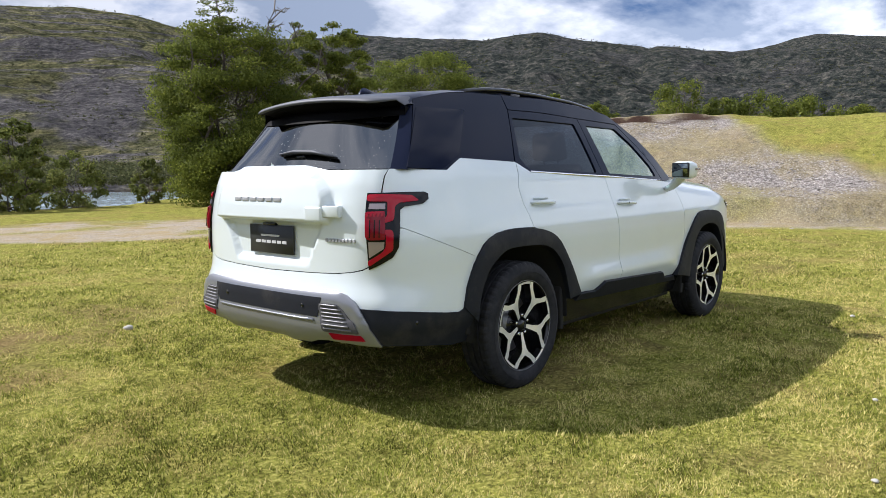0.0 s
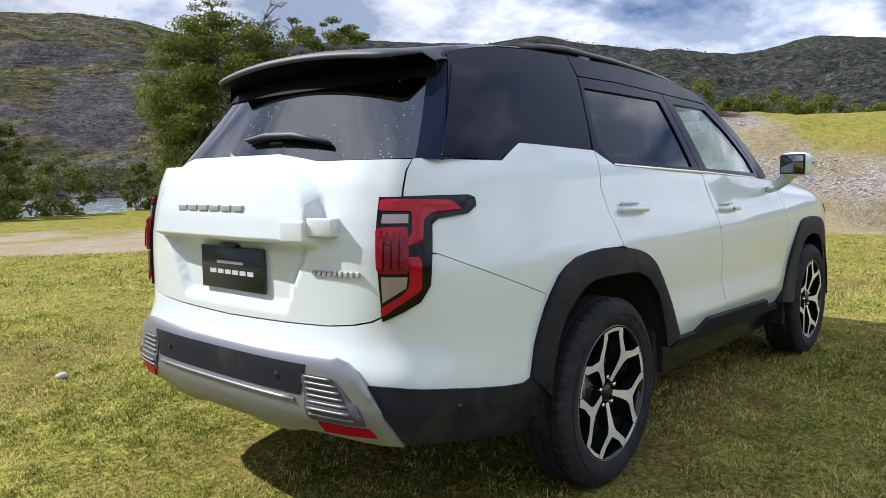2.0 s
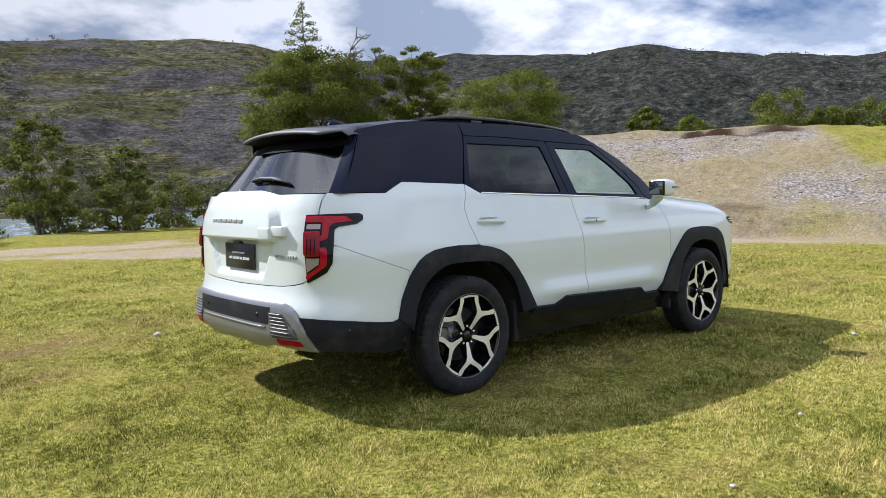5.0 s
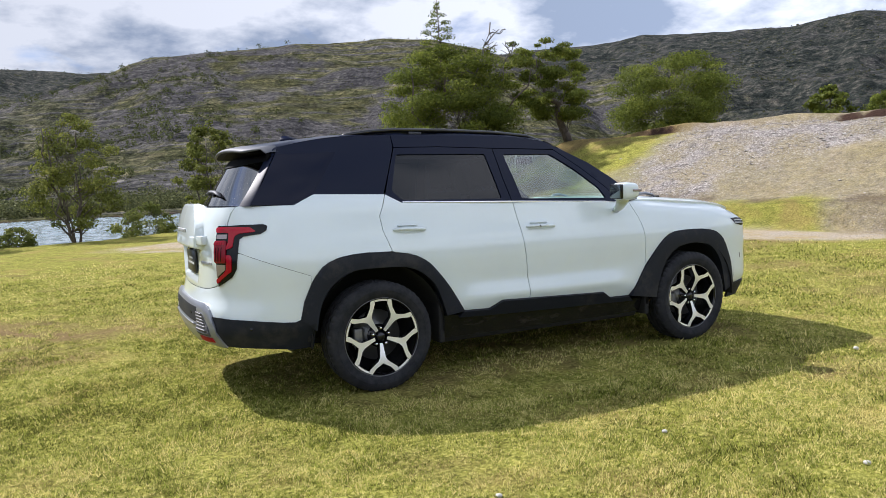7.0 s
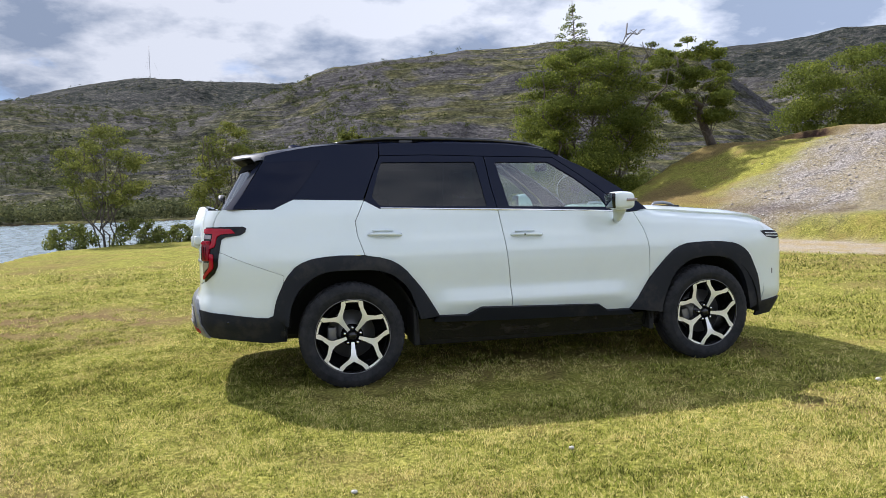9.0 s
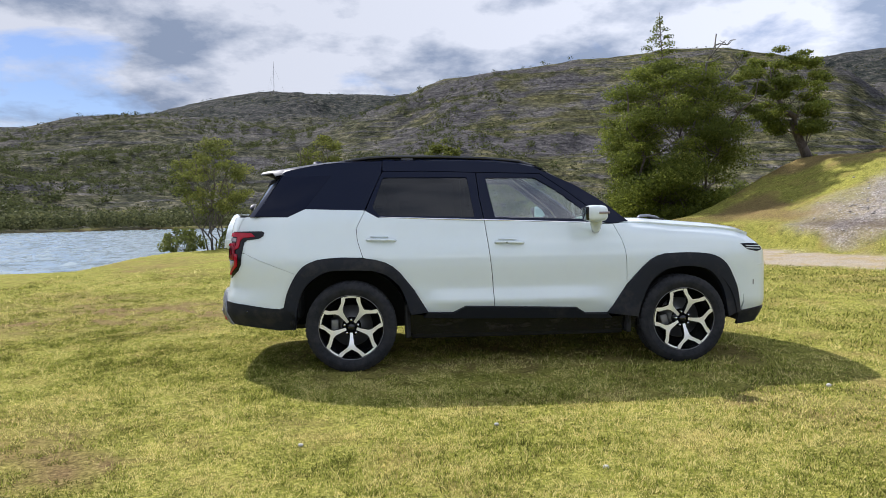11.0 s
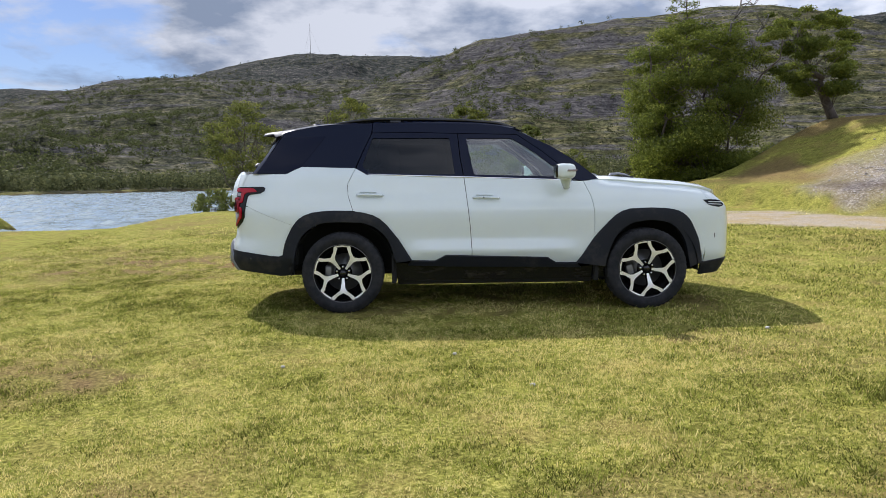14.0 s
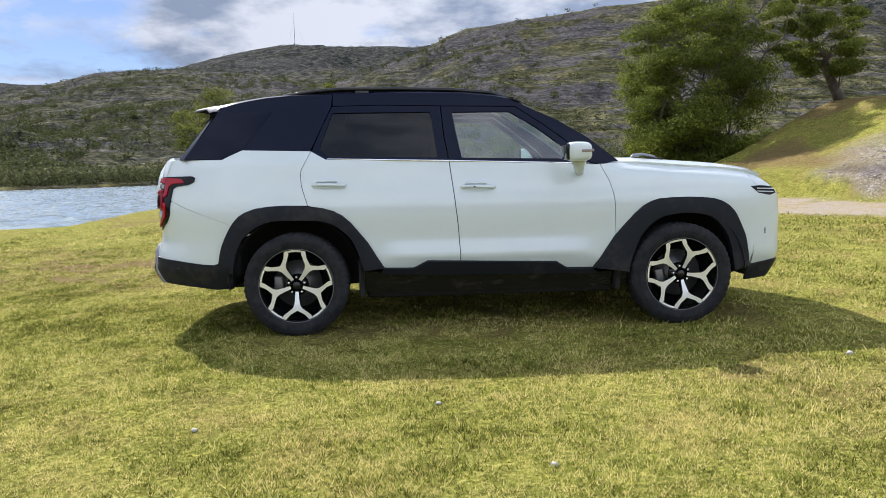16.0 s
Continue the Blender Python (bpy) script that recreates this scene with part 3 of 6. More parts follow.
# the pressed ledge along the foot of the doors, over the plain side
LEDGE = [(0.485, 0.0), (0.515, -0.014), (0.536, -0.022), (0.548, -0.019), (0.64, 0.002), (0.69, 0.0)]
REAR_IN = [(0.25, 0.06), (0.365, 0.004), (0.42, -0.024), (0.478, -0.042), (0.492, -0.030), (0.56, -0.032), (0.585, -0.034), (0.605, -0.029), (0.65, -0.013), (0.70, -0.001), (0.74, 0.0), (0.95, 0.0), (1.05, 0.01), (1.15, 0.03), (1.22, 0.055), (1.30, 0.09)]
FRONT_IN = [(0.25, 0.12), (0.35, 0.05), (0.45, 0.0), (0.60, 0.0), (0.75, 0.0), (0.85, 0.012), (0.93, 0.012), (1.0, 0.04), (1.06, 0.12)]


HOOD_Z = [(2.0, 1.165), (2.2, 1.17), (2.4, 1.168), (2.73, 1.140), (3.02, 1.115), (3.23, 1.082), (3.38, 1.032), (3.5, 0.97)]


def soft_along(points, v):
    """Points joined smoothly."""
    d = 0.008
    return sum(float(np.interp(v + k * d, [p[0] for p in points], [p[1] for p in points])) for k in (-1, -0.5, 0, 0.5, 1)) / 5


def body(u, z):
    """The lower body: u along its outline from the middle of the tail, z up."""
    s, u = (-1 if u < 0 else 1), abs(u)
    x, y = float(np.interp(u, RIM_U, RIM[:, 0])), float(np.interp(u, RIM_U, RIM[:, 1]))
    tx, ty = float(np.interp(u, RIM_U, RIM_T[:, 0])), float(np.interp(u, RIM_U, RIM_T[:, 1]))
    q = math.hypot(tx, ty)
    nx, ny = ty / q, -tx / q
    fore = soft_along(FRONT_IN, z) if nx > 0 else soft_along(REAR_IN, z)
    d = ny * ny * soft_along(SIDE_IN, z) + nx * nx * fore
    if 0.45 < x < 2.2:
        d += soft_along(LEDGE, z) * float(step(0.48, 0.80, x)) * float(step(2.15, 1.85, x))
    if x < 0:
        d += 0.10 * max(0.0, z - 1.05) * min(1.0, max(0.0, -x - 0.25) / 0.3) * ny * ny
        d -= 0.08 * nx * nx * ny * ny * float(step(0.66, 0.52, z))
    if x > 1.9:
        top = float(np.interp(x, [p[0] for p in HOOD_Z], [p[1] for p in HOOD_Z])) - 0.03
        k = max(0.0, min(1.0, (z - top + 0.09) / 0.09)) * float(step(1.95, 2.4, x))
        d += 0.085 * k * k
    return (x - nx * d, s * (y - ny * d), z)


def cabin_y(x, z):
    """Half the width of the cabin."""
    d = z - 1.19
    w = 0.824 - 0.42 * d - 0.18 * d * d
    return w - 0.021 * max(0.0, 1 - x) ** 1.8 - 0.085 * max(0.0, x - 1.3) ** 2


def cabin(x, z):
    return (x, -cabin_y(x, z), z)


ROOF_Z = [(-0.85, 1.592), (-0.757, 1.611), (-0.6, 1.637), (-0.4, 1.660), (-0.2, 1.674), (0.0, 1.684), (0.3, 1.69), (0.8, 1.69), (1.2, 1.675), (1.45, 1.648), (1.62, 1.60), (1.8, 1.54)]


def roof_mid(x):
    return soft_along(ROOF_Z, x)


def crown(x):
    """How strongly the roof arches across: flat over the seats, round at the spoiler."""
    return 0.13 * float(step(-0.1, -0.70, x))


def roof_edge(x):
    return roof_mid(x) - 0.020 - 0.33 * crown(x)


def roof(x, y):
    w = cabin_y(x, roof_edge(x))
    s = min(1.3, abs(y) / w)
    return (x, y, roof_mid(x) - 0.007 * s * s - 0.013 * s ** 40 - crown(x) * y * y)


def back_x(y, z):
    return -0.905 + (z - 1.22) * (0.64 + 0.55 * y * y) + 0.19 * y * y


def inner_depth(poly, y, z):
    """How far (y, z) lies within a convex polygon given clockwise or not; negative outside."""
    best = 9.0
    cx, cz = sum(p[0] for p in poly) / len(poly), sum(p[1] for p in poly) / len(poly)
    for (ay, az), (by, bz) in zip(poly, poly[1:] + poly[:1]):
        ey, ez = by - ay, bz - az
        q = math.hypot(ey, ez)
        d = (ey * (z - az) - ez * (y - ay)) / q
        if ey * (cz - az) - ez * (cx - ay) < 0:
            d = -d
        best = min(best, d)
    return best


HUMP = [(0.25, 1.262), (0.325, 1.232), (0.41, 1.168), (0.452, 1.122), (0.468, 1.072), (0.472, 0.955), (-0.472, 0.955), (-0.468, 1.072), (-0.452, 1.122), (-0.41, 1.168), (-0.325, 1.232), (-0.25, 1.262)]
DISH = [(-0.425, 0.960), (0.425, 0.960), (0.31, 0.745), (-0.31, 0.745)]
FOLD, BOSS = 0.020, 0.046


def gate(u, z):
    """The tailgate's skin: the tail with its raised boss and the dished plate field below it."""
    x, y, _ = body(u, z)
    up = min(1.0, max(0.0, inner_depth(HUMP, y, z) / FOLD))
    down = min(1.0, max(0.0, inner_depth(DISH, y, z) / 0.026))
    return (x - BOSS * up + 0.028 * down * (1 - up), y, z)


# ---- the car's materials ----
white_m = material("white_paint", (0.625, 0.69, 0.70), 0.3, Coat_Weight=1.0, Coat_Roughness=0.03)
dust = noise_of(white_m, 5, 6, 0.65)
join(white_m, mixed(white_m, ramp(white_m, dust, [(0.45, (0, 0, 0)), (0.8, (0.3, 0.3, 0.3))]), (0.625, 0.69, 0.70), (0.565, 0.605, 0.60)), shader(white_m).inputs["Base Color"])
black_m = material("black_paint", (0.006, 0.009, 0.024), 0.3, Specular_IOR_Level=0.08, Coat_Weight=0.15, Coat_Roughness=0.05, Coat_IOR=1.35)
clad_m = material("black_plastic", (0.010, 0.012, 0.018), 0.6, Specular_IOR_Level=0.22)
low_mud = ramp(clad_m, noise_of(clad_m, 3.5, 6, 0.7), [(0.52, (0, 0, 0)), (0.70, (0.5, 0.5, 0.5))])
join(clad_m, mixed(clad_m, low_mud, (0.010, 0.012, 0.018), (0.06, 0.055, 0.05)), shader(clad_m).inputs["Base Color"])
bump(clad_m, noise_of(clad_m, 260, 2), 0.12, 0.002)
gloss_m = material("gloss_black", (0.008, 0.008, 0.009), 0.12)
sill_m = material("muddy_sill", (0.015, 0.015, 0.016), 0.16)
mud_f = ramp(sill_m, noise_of(sill_m, 6, 7, 0.7, stretch=(1, 1, 3)), [(0.52, (0, 0, 0)), (0.66, (1, 1, 1))])
join(sill_m, mixed(sill_m, mud_f, (0.008, 0.008, 0.009), (0.035, 0.030, 0.027)), shader(sill_m).inputs["Base Color"])
cavity_m = material("hollow_black", (0.0025, 0.0025, 0.003), 0.7, Specular_IOR_Level=0.08)
lamp_m = material("lamp_black", (0.004, 0.004, 0.005), 0.15, Specular_IOR_Level=0.25)
silver_m = material("satin_silver", (0.25, 0.26, 0.285), 0.28, 0.5)
lip_m = material("grey_spoiler", (0.075, 0.08, 0.095), 0.55, Specular_IOR_Level=0.3)
reflector_m = material("reflector_red", (0.32, 0.0, 0.016), 0.4, Specular_IOR_Level=0.1)
slat_m = material("dull_silver", (0.15, 0.15, 0.16), 0.45, 0.3)
vent_m = material("vent_grey", (0.07, 0.07, 0.076), 0.6, Specular_IOR_Level=0.25)
alloy_m = material("machined_alloy", (0.80, 0.80, 0.78), 0.28, 0.45)
chrome_m = material("chrome", (0.8, 0.8, 0.8), 0.12, 1.0)
rubber_m = material("tyre_rubber", (0.028, 0.029, 0.031), 0.8, Specular_IOR_Level=0.25)
join(rubber_m, ramp(rubber_m, noise_of(rubber_m, 14, 6, 0.7), [(0.35, (0.010, 0.011, 0.014)), (0.75, (0.034, 0.034, 0.036))]), shader(rubber_m).inputs["Base Color"])
steel_m = material("brake_steel", (0.2, 0.2, 0.2), 0.45, 0.9)
dark_m = material("underbody", (0.008, 0.008, 0.008), 0.8)
cloth_m = material("dark_seat", (0.03, 0.03, 0.033), 0.75)
trim_m = material("cabin_trim", (0.05, 0.05, 0.052), 0.6)
red_m = material("red_lens", (0.34, 0.001, 0.014), 0.1, Specular_IOR_Level=0.3, Coat_Weight=0.1)
deep_red_m = material("deep_red_lens", (0.20, 0.0, 0.010), 0.12, Specular_IOR_Level=0.3, Coat_Weight=0.15)
bump(deep_red_m, noise_of(deep_red_m, 90, 1), 0.5, 0.004)
clear_m = material("clear_lens", (0.30, 0.25, 0.26), 0.15, 0.35, Coat_Weight=0.8)
badge_m = material("badge_silver", (0.36, 0.37, 0.385), 0.4, 0.2)
plate_m = material("plate_black", (0.02, 0.022, 0.026), 0.35)
bars_m = material("pale_print", (0.50, 0.51, 0.52), 0.4)
mirror_m = material("mirror_glass", (0.22, 0.26, 0.27), 0.01, 1.0)


def pane(name, tint, rough=0.0, ior=1.45):
    """Thin tinted glass: it lets light through and mirrors at a slant."""
    m = bpy.data.materials.new(name)
    m.use_nodes = True
    t = m.node_tree
    t.nodes.clear()
    clear, shine = add(m, "ShaderNodeBsdfTransparent", Color=(*tint, 1)), add(m, "ShaderNodeBsdfGlossy", Color=(1, 1, 1, 1), Roughness=rough)
    fres, mix, out = add(m, "ShaderNodeFresnel", IOR=ior), add(m, "ShaderNodeMixShader"), add(m, "ShaderNodeOutputMaterial")
    join(m, fres.outputs[0], mix.inputs[0])
    join(m, clear.outputs[0], mix.inputs[1])
    join(m, shine.outputs[0], mix.inputs[2])
    join(m, mix.outputs[0], out.inputs[0])
    return m


tint_m = pane("privacy_glass", (0.032, 0.046, 0.085), 0.0, 1.42)
quarter_m = material("dark_privacy_glass", (0.006, 0.008, 0.021), 0.06, Specular_IOR_Level=0.13)
back_m = pane("rear_glass", (0.10, 0.105, 0.12), 0.0, 2.9)
# dried rain spots on the rear window
spot_c, spot_v = add(back_m, "ShaderNodeTexCoord"), add(back_m, "ShaderNodeTexVoronoi", Scale=48.0)
join(back_m, spot_c.outputs["Object"], spot_v.inputs["Vector"])
spot_f = ramp(back_m, spot_v.outputs["Distance"], [(0.10, (1, 1, 1)), (0.16, (0, 0, 0))])
spot_some = ramp(back_m, noise_of(back_m, 5.0, 3), [(0.50, (0, 0, 0)), (0.60, (0.7, 0.7, 0.7))])
spot_white, spot_mix = add(back_m, "ShaderNodeBsdfDiffuse", Color=(0.35, 0.35, 0.34, 1)), add(back_m, "ShaderNodeMixShader")
join(back_m, mixed(back_m, 1.0, spot_f, spot_some, "MULTIPLY"), spot_mix.inputs[0])
glass_out = [n for n in back_m.node_tree.nodes if n.type == "OUTPUT_MATERIAL"][0]
join(back_m, glass_out.inputs[0].links[0].from_socket, spot_mix.inputs[1])
join(back_m, spot_white.outputs[0], spot_mix.inputs[2])
join(back_m, spot_mix.outputs[0], glass_out.inputs[0])
green_m = pane("green_glass", (0.70, 0.86, 0.82), 0.0, 2.0)

# ---- the car ----
car = thing("car", "white utility car with black roof and cladding, parked on grass", "car")

ARCH_R = [(0.604, 0.456), (0.495, 0.636), (0.385, 0.774), (0.330, 0.823), (0.274, 0.854), (0.20, 0.876), (0.124, 0.888), (0.03, 0.898), (-0.065, 0.901), (-0.16, 0.897), (-0.254, 0.885), (-0.32, 0.862), (-0.369, 0.833), (-0.415, 0.78), (-0.451, 0.720), (-0.494, 0.626), (-0.519, 0.520)]
ARCH_R_IN = [(0.47, 0.44), (0.399, 0.639), (0.307, 0.738), (0.235, 0.775), (0.157, 0.793), (0.0, 0.80), (-0.145, 0.797), (-0.21, 0.78), (-0.261, 0.753), (-0.32, 0.71), (-0.360, 0.660), (-0.40, 0.57), (-0.425, 0.44)]
ARCH_F = [(3.178, 0.40), (3.155, 0.560), (3.135, 0.63), (3.103, 0.700), (3.07, 0.765), (3.028, 0.816), (2.98, 0.85), (2.919, 0.873), (2.82, 0.886), (2.720, 0.890), (2.62, 0.889), (2.522, 0.884), (2.46, 0.866), (2.404, 0.836), (2.345, 0.785), (2.286, 0.722), (2.188, 0.607), (2.058, 0.415)]
ARCH_F_IN = [(3.07, 0.36), (3.039, 0.523), (3.01, 0.61), (2.963, 0.684), (2.91, 0.735), (2.841, 0.766), (2.70, 0.782), (2.563, 0.765), (2.50, 0.737), (2.445, 0.698), (2.40, 0.645), (2.366, 0.582), (2.32, 0.46), (2.305, 0.38)]


FLARE_R = curvy(ARCH_R) + curvy(ARCH_R_IN)[::-1]
FLARE_F = curvy(ARCH_F) + curvy(ARCH_F_IN)[::-1]


def U(points):
    return [(ux(x), z) for x, z in points]


SEAM = [(1.290, 0.782), (0.870, 0.940)]
quarter = [(0.806, 1.226), (1.218, 1.220), (1.370, 1.283), (ux(0.120), 1.266), (ux(0.049), 1.124), (ux(0.057), 1.03), (ux(0.099), 0.897)] + U(ARCH_R[7:14]) + U([(-0.445, 0.735)]) + SEAM + [(0.78, 0.96), (0.754, 1.05), (0.756, 1.13), (0.767, 1.19), (0.790, 1.224)]
skirt = U([(-0.445, 0.735)]) + U(ARCH_R[14:]) + [(1.180, 0.506), (1.099, 0.511), (0.889, 0.539), (0.741, 0.553), (0.660, 0.555), (0.620, 0.580), (0.58, 0.600)]
skirt_rear = [(uy(y), 0.602) for y in (-0.5, -0.25, 0, 0.25, 0.5)]
bumper_top = [(-0.695, 0.7548), (-0.66, 0.7378), (-0.60, 0.7248), (-0.5, 0.7138), (-0.333, 0.7078), (0, 0.7008), (0.333, 0.7078), (0.5, 0.7138), (0.60, 0.7248), (0.66, 0.7378), (0.695, 0.7548)]

bumper_outline = skirt + skirt_rear + [(-a, b) for a, b in reversed(skirt)] + [(-a, b) for a, b in SEAM] + [(-0.72, 0.95)] + bumper_top + [(0.72, 0.95)] + list(reversed(SEAM))
rear_door = U([(0.120, 1.266), (0.224, 1.207), (0.703, 1.188), (1.070, 1.176), (1.094, 0.966), (1.119, 0.733), (1.130, 0.537), (1.13, 0.490), (0.903, 0.500), (0.805, 0.450)]) + U(ARCH_R[:7]) + U([(0.099, 0.897), (0.057, 1.03), (0.049, 1.124)])
front_door = U([(1.070, 1.176), (1.876, 1.143), (2.075, 1.132), (2.125, 1.134), (2.150, 1.075), (2.178, 1.015), (2.200, 0.93), (2.210, 0.858), (2.215, 0.645)]) + U(ARCH_F[16:]) + U([(1.874, 0.418), (1.795, 0.468), (1.13, 0.490), (1.130, 0.537), (1.119, 0.733), (1.094, 0.966)])
fender = U([(2.125, 1.134), (2.25, 1.138), (2.4, 1.136), (2.73, 1.108), (3.02, 1.085), (3.2, 1.056)]) + U([(3.24, 0.955), (3.205, 0.90), (3.215, 0.56), (3.205, 0.40)]) + U(ARCH_F[1:16]) + U([(2.215, 0.645), (2.210, 0.858), (2.200, 0.93), (2.178, 1.015), (2.150, 1.075)])
mid_front = uf(0)


def both(name, bm, m, parents, label=""):
    """A part on the right-hand side and its twin on the left."""
    other = mirrored(bm)
    return part(name, bm, m, parents[0], label), part(name, other, m, parents[-1], label)


PAIR = (car, car)
both("quarter_panel", panel(quarter, body, 0.035, gap=0.0014), white_m, PAIR)
bumper = part("rear_bumper", panel(bumper_outline, body, 0.035, gap=0.0009), white_m, car)
rear_doors = both("rear_door", panel(rear_door, body, 0.022, gap=0.0026), white_m, PAIR)
front_doors = both("front_door", panel(front_door, body, 0.022, gap=0.0026), white_m, PAIR)
both("front_fender", panel(fender, body, 0.035, gap=0.002), white_m, PAIR)
nose_outline = [(ux(3.2), 1.054), (ux(3.35), 1.015), (uf(-0.5), 0.985), (mid_front, 0.98), (mid_front, 0.42), (uf(-0.4), 0.42), (ux(3.40), 0.425), (ux(3.22), 0.40), (ux(3.212), 0.56), (ux(3.202), 0.90), (ux(3.242), 0.955)]
both("front_bumper", panel(nose_outline, body, 0.04), white_m, PAIR)
lower_nose = [(ux(3.19), 0.395), (ux(3.40), 0.42), (uf(-0.4), 0.415), (mid_front, 0.415), (mid_front, 0.29), (uf(-0.4), 0.29), (ux(3.38), 0.30), (ux(3.19), 0.285)]
both("lower_front_bumper", panel(lower_nose, body, 0.04, proud=0.012), clad_m, PAIR, "black lower bumper")

# tailgate with its glass
gate_edge = [(0.786, 1.222), (0.762, 1.188), (0.752, 1.13), (0.748, 1.06), (0.692, 1.0), (0.690, 0.756), (0.655, 0.740), (0.595, 0.727), (0.5, 0.716), (0.333, 0.710)]
gate_outline = [(uy(-0.42), 1.222), (uy(-0.34), 1.234), (uy(-0.26), 1.249)][::-1] + gate_edge + [(0, 0.703)] + [(-a, b) for a, b in reversed(gate_edge)] + [(-uy(-0.42), 1.222), (-uy(-0.34), 1.234), (-uy(-0.26), 1.249)]
def folds(poly, depth):
    """The outer and inner line of a pressed fold, on the tail's own coordinates."""
    return [[(uy(y), z) for y, z in ring + ring[:1]] for ring in (poly, shrunk(poly, depth))]


tailgate = part("tailgate", panel(gate_outline, gate, 0.02, gap=0.001, creases=folds(HUMP, FOLD) + folds(DISH, 0.026)), white_m, car)


def back(y, z):
    return (back_x(y, z), y, z)


def window_back(y, z):
    return (back_x(y, z) + 0.004, y, z)


glass_outline = [(-0.69, 1.226), (-0.63, 1.36), (-0.555, 1.525), (0.555, 1.525), (0.63, 1.36), (0.69, 1.226)]
part("rear_window", panel(glass_outline, window_back, 0.05, thick=0.004, flip=True), back_m, tailgate, "dark tinted rear window with rain spots")
frame_outline = [(-0.695, 1.223), (-0.555, 1.54), (0.555, 1.54), (0.695, 1.223)]
frit_hole = [(-0.655, 1.236), (-0.535, 1.50), (0.535, 1.50), (0.655, 1.236)]
part("window_surround", panel(frame_outline, back, 0.05, thick=0.01, holes=[frit_hole], flip=True, proud=-0.012), gloss_m, tailgate)
WIPER = [(0.10, 1.312), (-0.02, 1.323), (-0.18, 1.318), (-0.345, 1.290)]
blade = tube([(back_x(y, z) - 0.024, y, z) for y, z in WIPER], 0.012, 8, flat=0.55, radii=[0.010, 0.020, 0.022, 0.008])
wiper = part("rear_wiper", blade, lip_m, tailgate, "dark grey rear wiper")
part("wiper_blade", tube([(back_x(y, z) - 0.012, y, z - 0.008) for y, z in WIPER], 0.007, 6), rubber_m, wiper)
part("wiper_pivot", box(-0.862, -0.81, -0.10, -0.03, 1.284, 1.304, 0.008), gloss_m, wiper)
# handle block on the boss's flank
handle = part("tailgate_handle", box(-0.010, 0.05, -0.054, 0.054, -0.038, 0.036, 0.012, 3, pose(-1.052, -0.400, 1.006, 0, 0, 9)), white_m, tailgate)
part("handle_plate", box(-0.008, 0.05, -0.050, 0.050, -0.028, 0.030, 0.007, 2, pose(-1.024, -0.497, 1.018, 0, 0, 13)), white_m, handle)

# number plate, with bars for its print
plate_x = -1.006
number_plate = part("number_plate", box(plate_x - 0.012, plate_x, -0.190, 0.190, 0.785, 0.936, 0.003, 1), plate_m, car, "black show plate with pale print")
for y0, y1, z0, z1 in ((-0.075, 0.085, 0.876, 0.886), (-0.135, -0.100, 0.840, 0.855), (-0.090, -0.055, 0.840, 0.855), (-0.045, -0.010, 0.840, 0.855), (0.0, 0.035, 0.840, 0.855), (0.045, 0.080, 0.840, 0.855), (0.090, 0.130, 0.840, 0.855)):
    part("print_bar", box(plate_x - 0.0145, plate_x - 0.0125, y0, y1, z0, z1, 0), bars_m, number_plate)
part("plate_lamp", box(-1.03, -1.0, -0.05, 0.05, 0.937, 0.95, 0.004), gloss_m, tailgate)
for k in range(6):
    y1 = 0.255 - 0.07 * k
    part("badge_bar", box(gate(uy(y1), 1.073)[0] - 0.006, gate(uy(y1), 1.073)[0] + 0.002, y1 - 0.058, y1, 1.062, 1.084, 0.003), badge_m, tailgate)
for k in range(9):
    y1 = -0.442 - 0.0205 * k
    b = body(uy(y1), 0.876)
    part("badge_bar", box(b[0] - 0.005, b[0] + 0.003, y1 - 0.016, y1, 0.870, 0.887, 0.002), badge_m, tailgate)

# black quarter with its dark glass, cabin frames and doors' glass
QUARTER = [(-0.745, 1.226), (-0.60, 1.224), (-0.51, 1.204), (-0.490, 1.203), (-0.352, 1.265), (0.108, 1.250), (0.175, 1.40), (0.255, 1.575), (0.262, roof_edge(0.262)), (0.0, roof_edge(0.0)), (-0.25, roof_edge(-0.25)), (-0.42, roof_edge(-0.42)), (-0.53, roof_edge(-0.53)), (-0.545, 1.552)]
QUARTER_GLASS = rounded([(-0.752, 1.230), (-0.506, 1.222), (-0.350, 1.290), (-0.152, 1.552), (-0.532, 1.545)], 0.010)
both("quarter_pillar", panel(QUARTER, cabin, 0.05, gap=0.0015), black_m, PAIR, "gloss black rear pillar")
both("quarter_window", panel(QUARTER_GLASS, cabin, 0.06, thick=0.004, proud=0.004, soft=0.0015), quarter_m, PAIR, "dark quarter window")
REAR_GLASS = rounded([(0.232, 1.218), (0.998, 1.198), (0.955, 1.53), (0.262, 1.535), (0.172, 1.285)], 0.02)
REAR_FRAME = [(0.118, 1.250), (0.218, 1.192), (1.069, 1.166), (1.04, 1.35), (1.025, 1.565), (0.6, 1.58), (0.262, 1.578), (0.18, 1.40)]
FRONT_GLASS = rounded([(1.155, 1.192), (1.945, 1.168), (1.895, 1.252), (1.70, 1.405), (1.515, 1.522), (1.098, 1.525)], 0.02)
FRONT_FRAME = [(1.073, 1.166), (2.06, 1.128), (1.97, 1.245), (1.76, 1.41), (1.56, 1.55), (1.029, 1.565), (1.044, 1.35)]
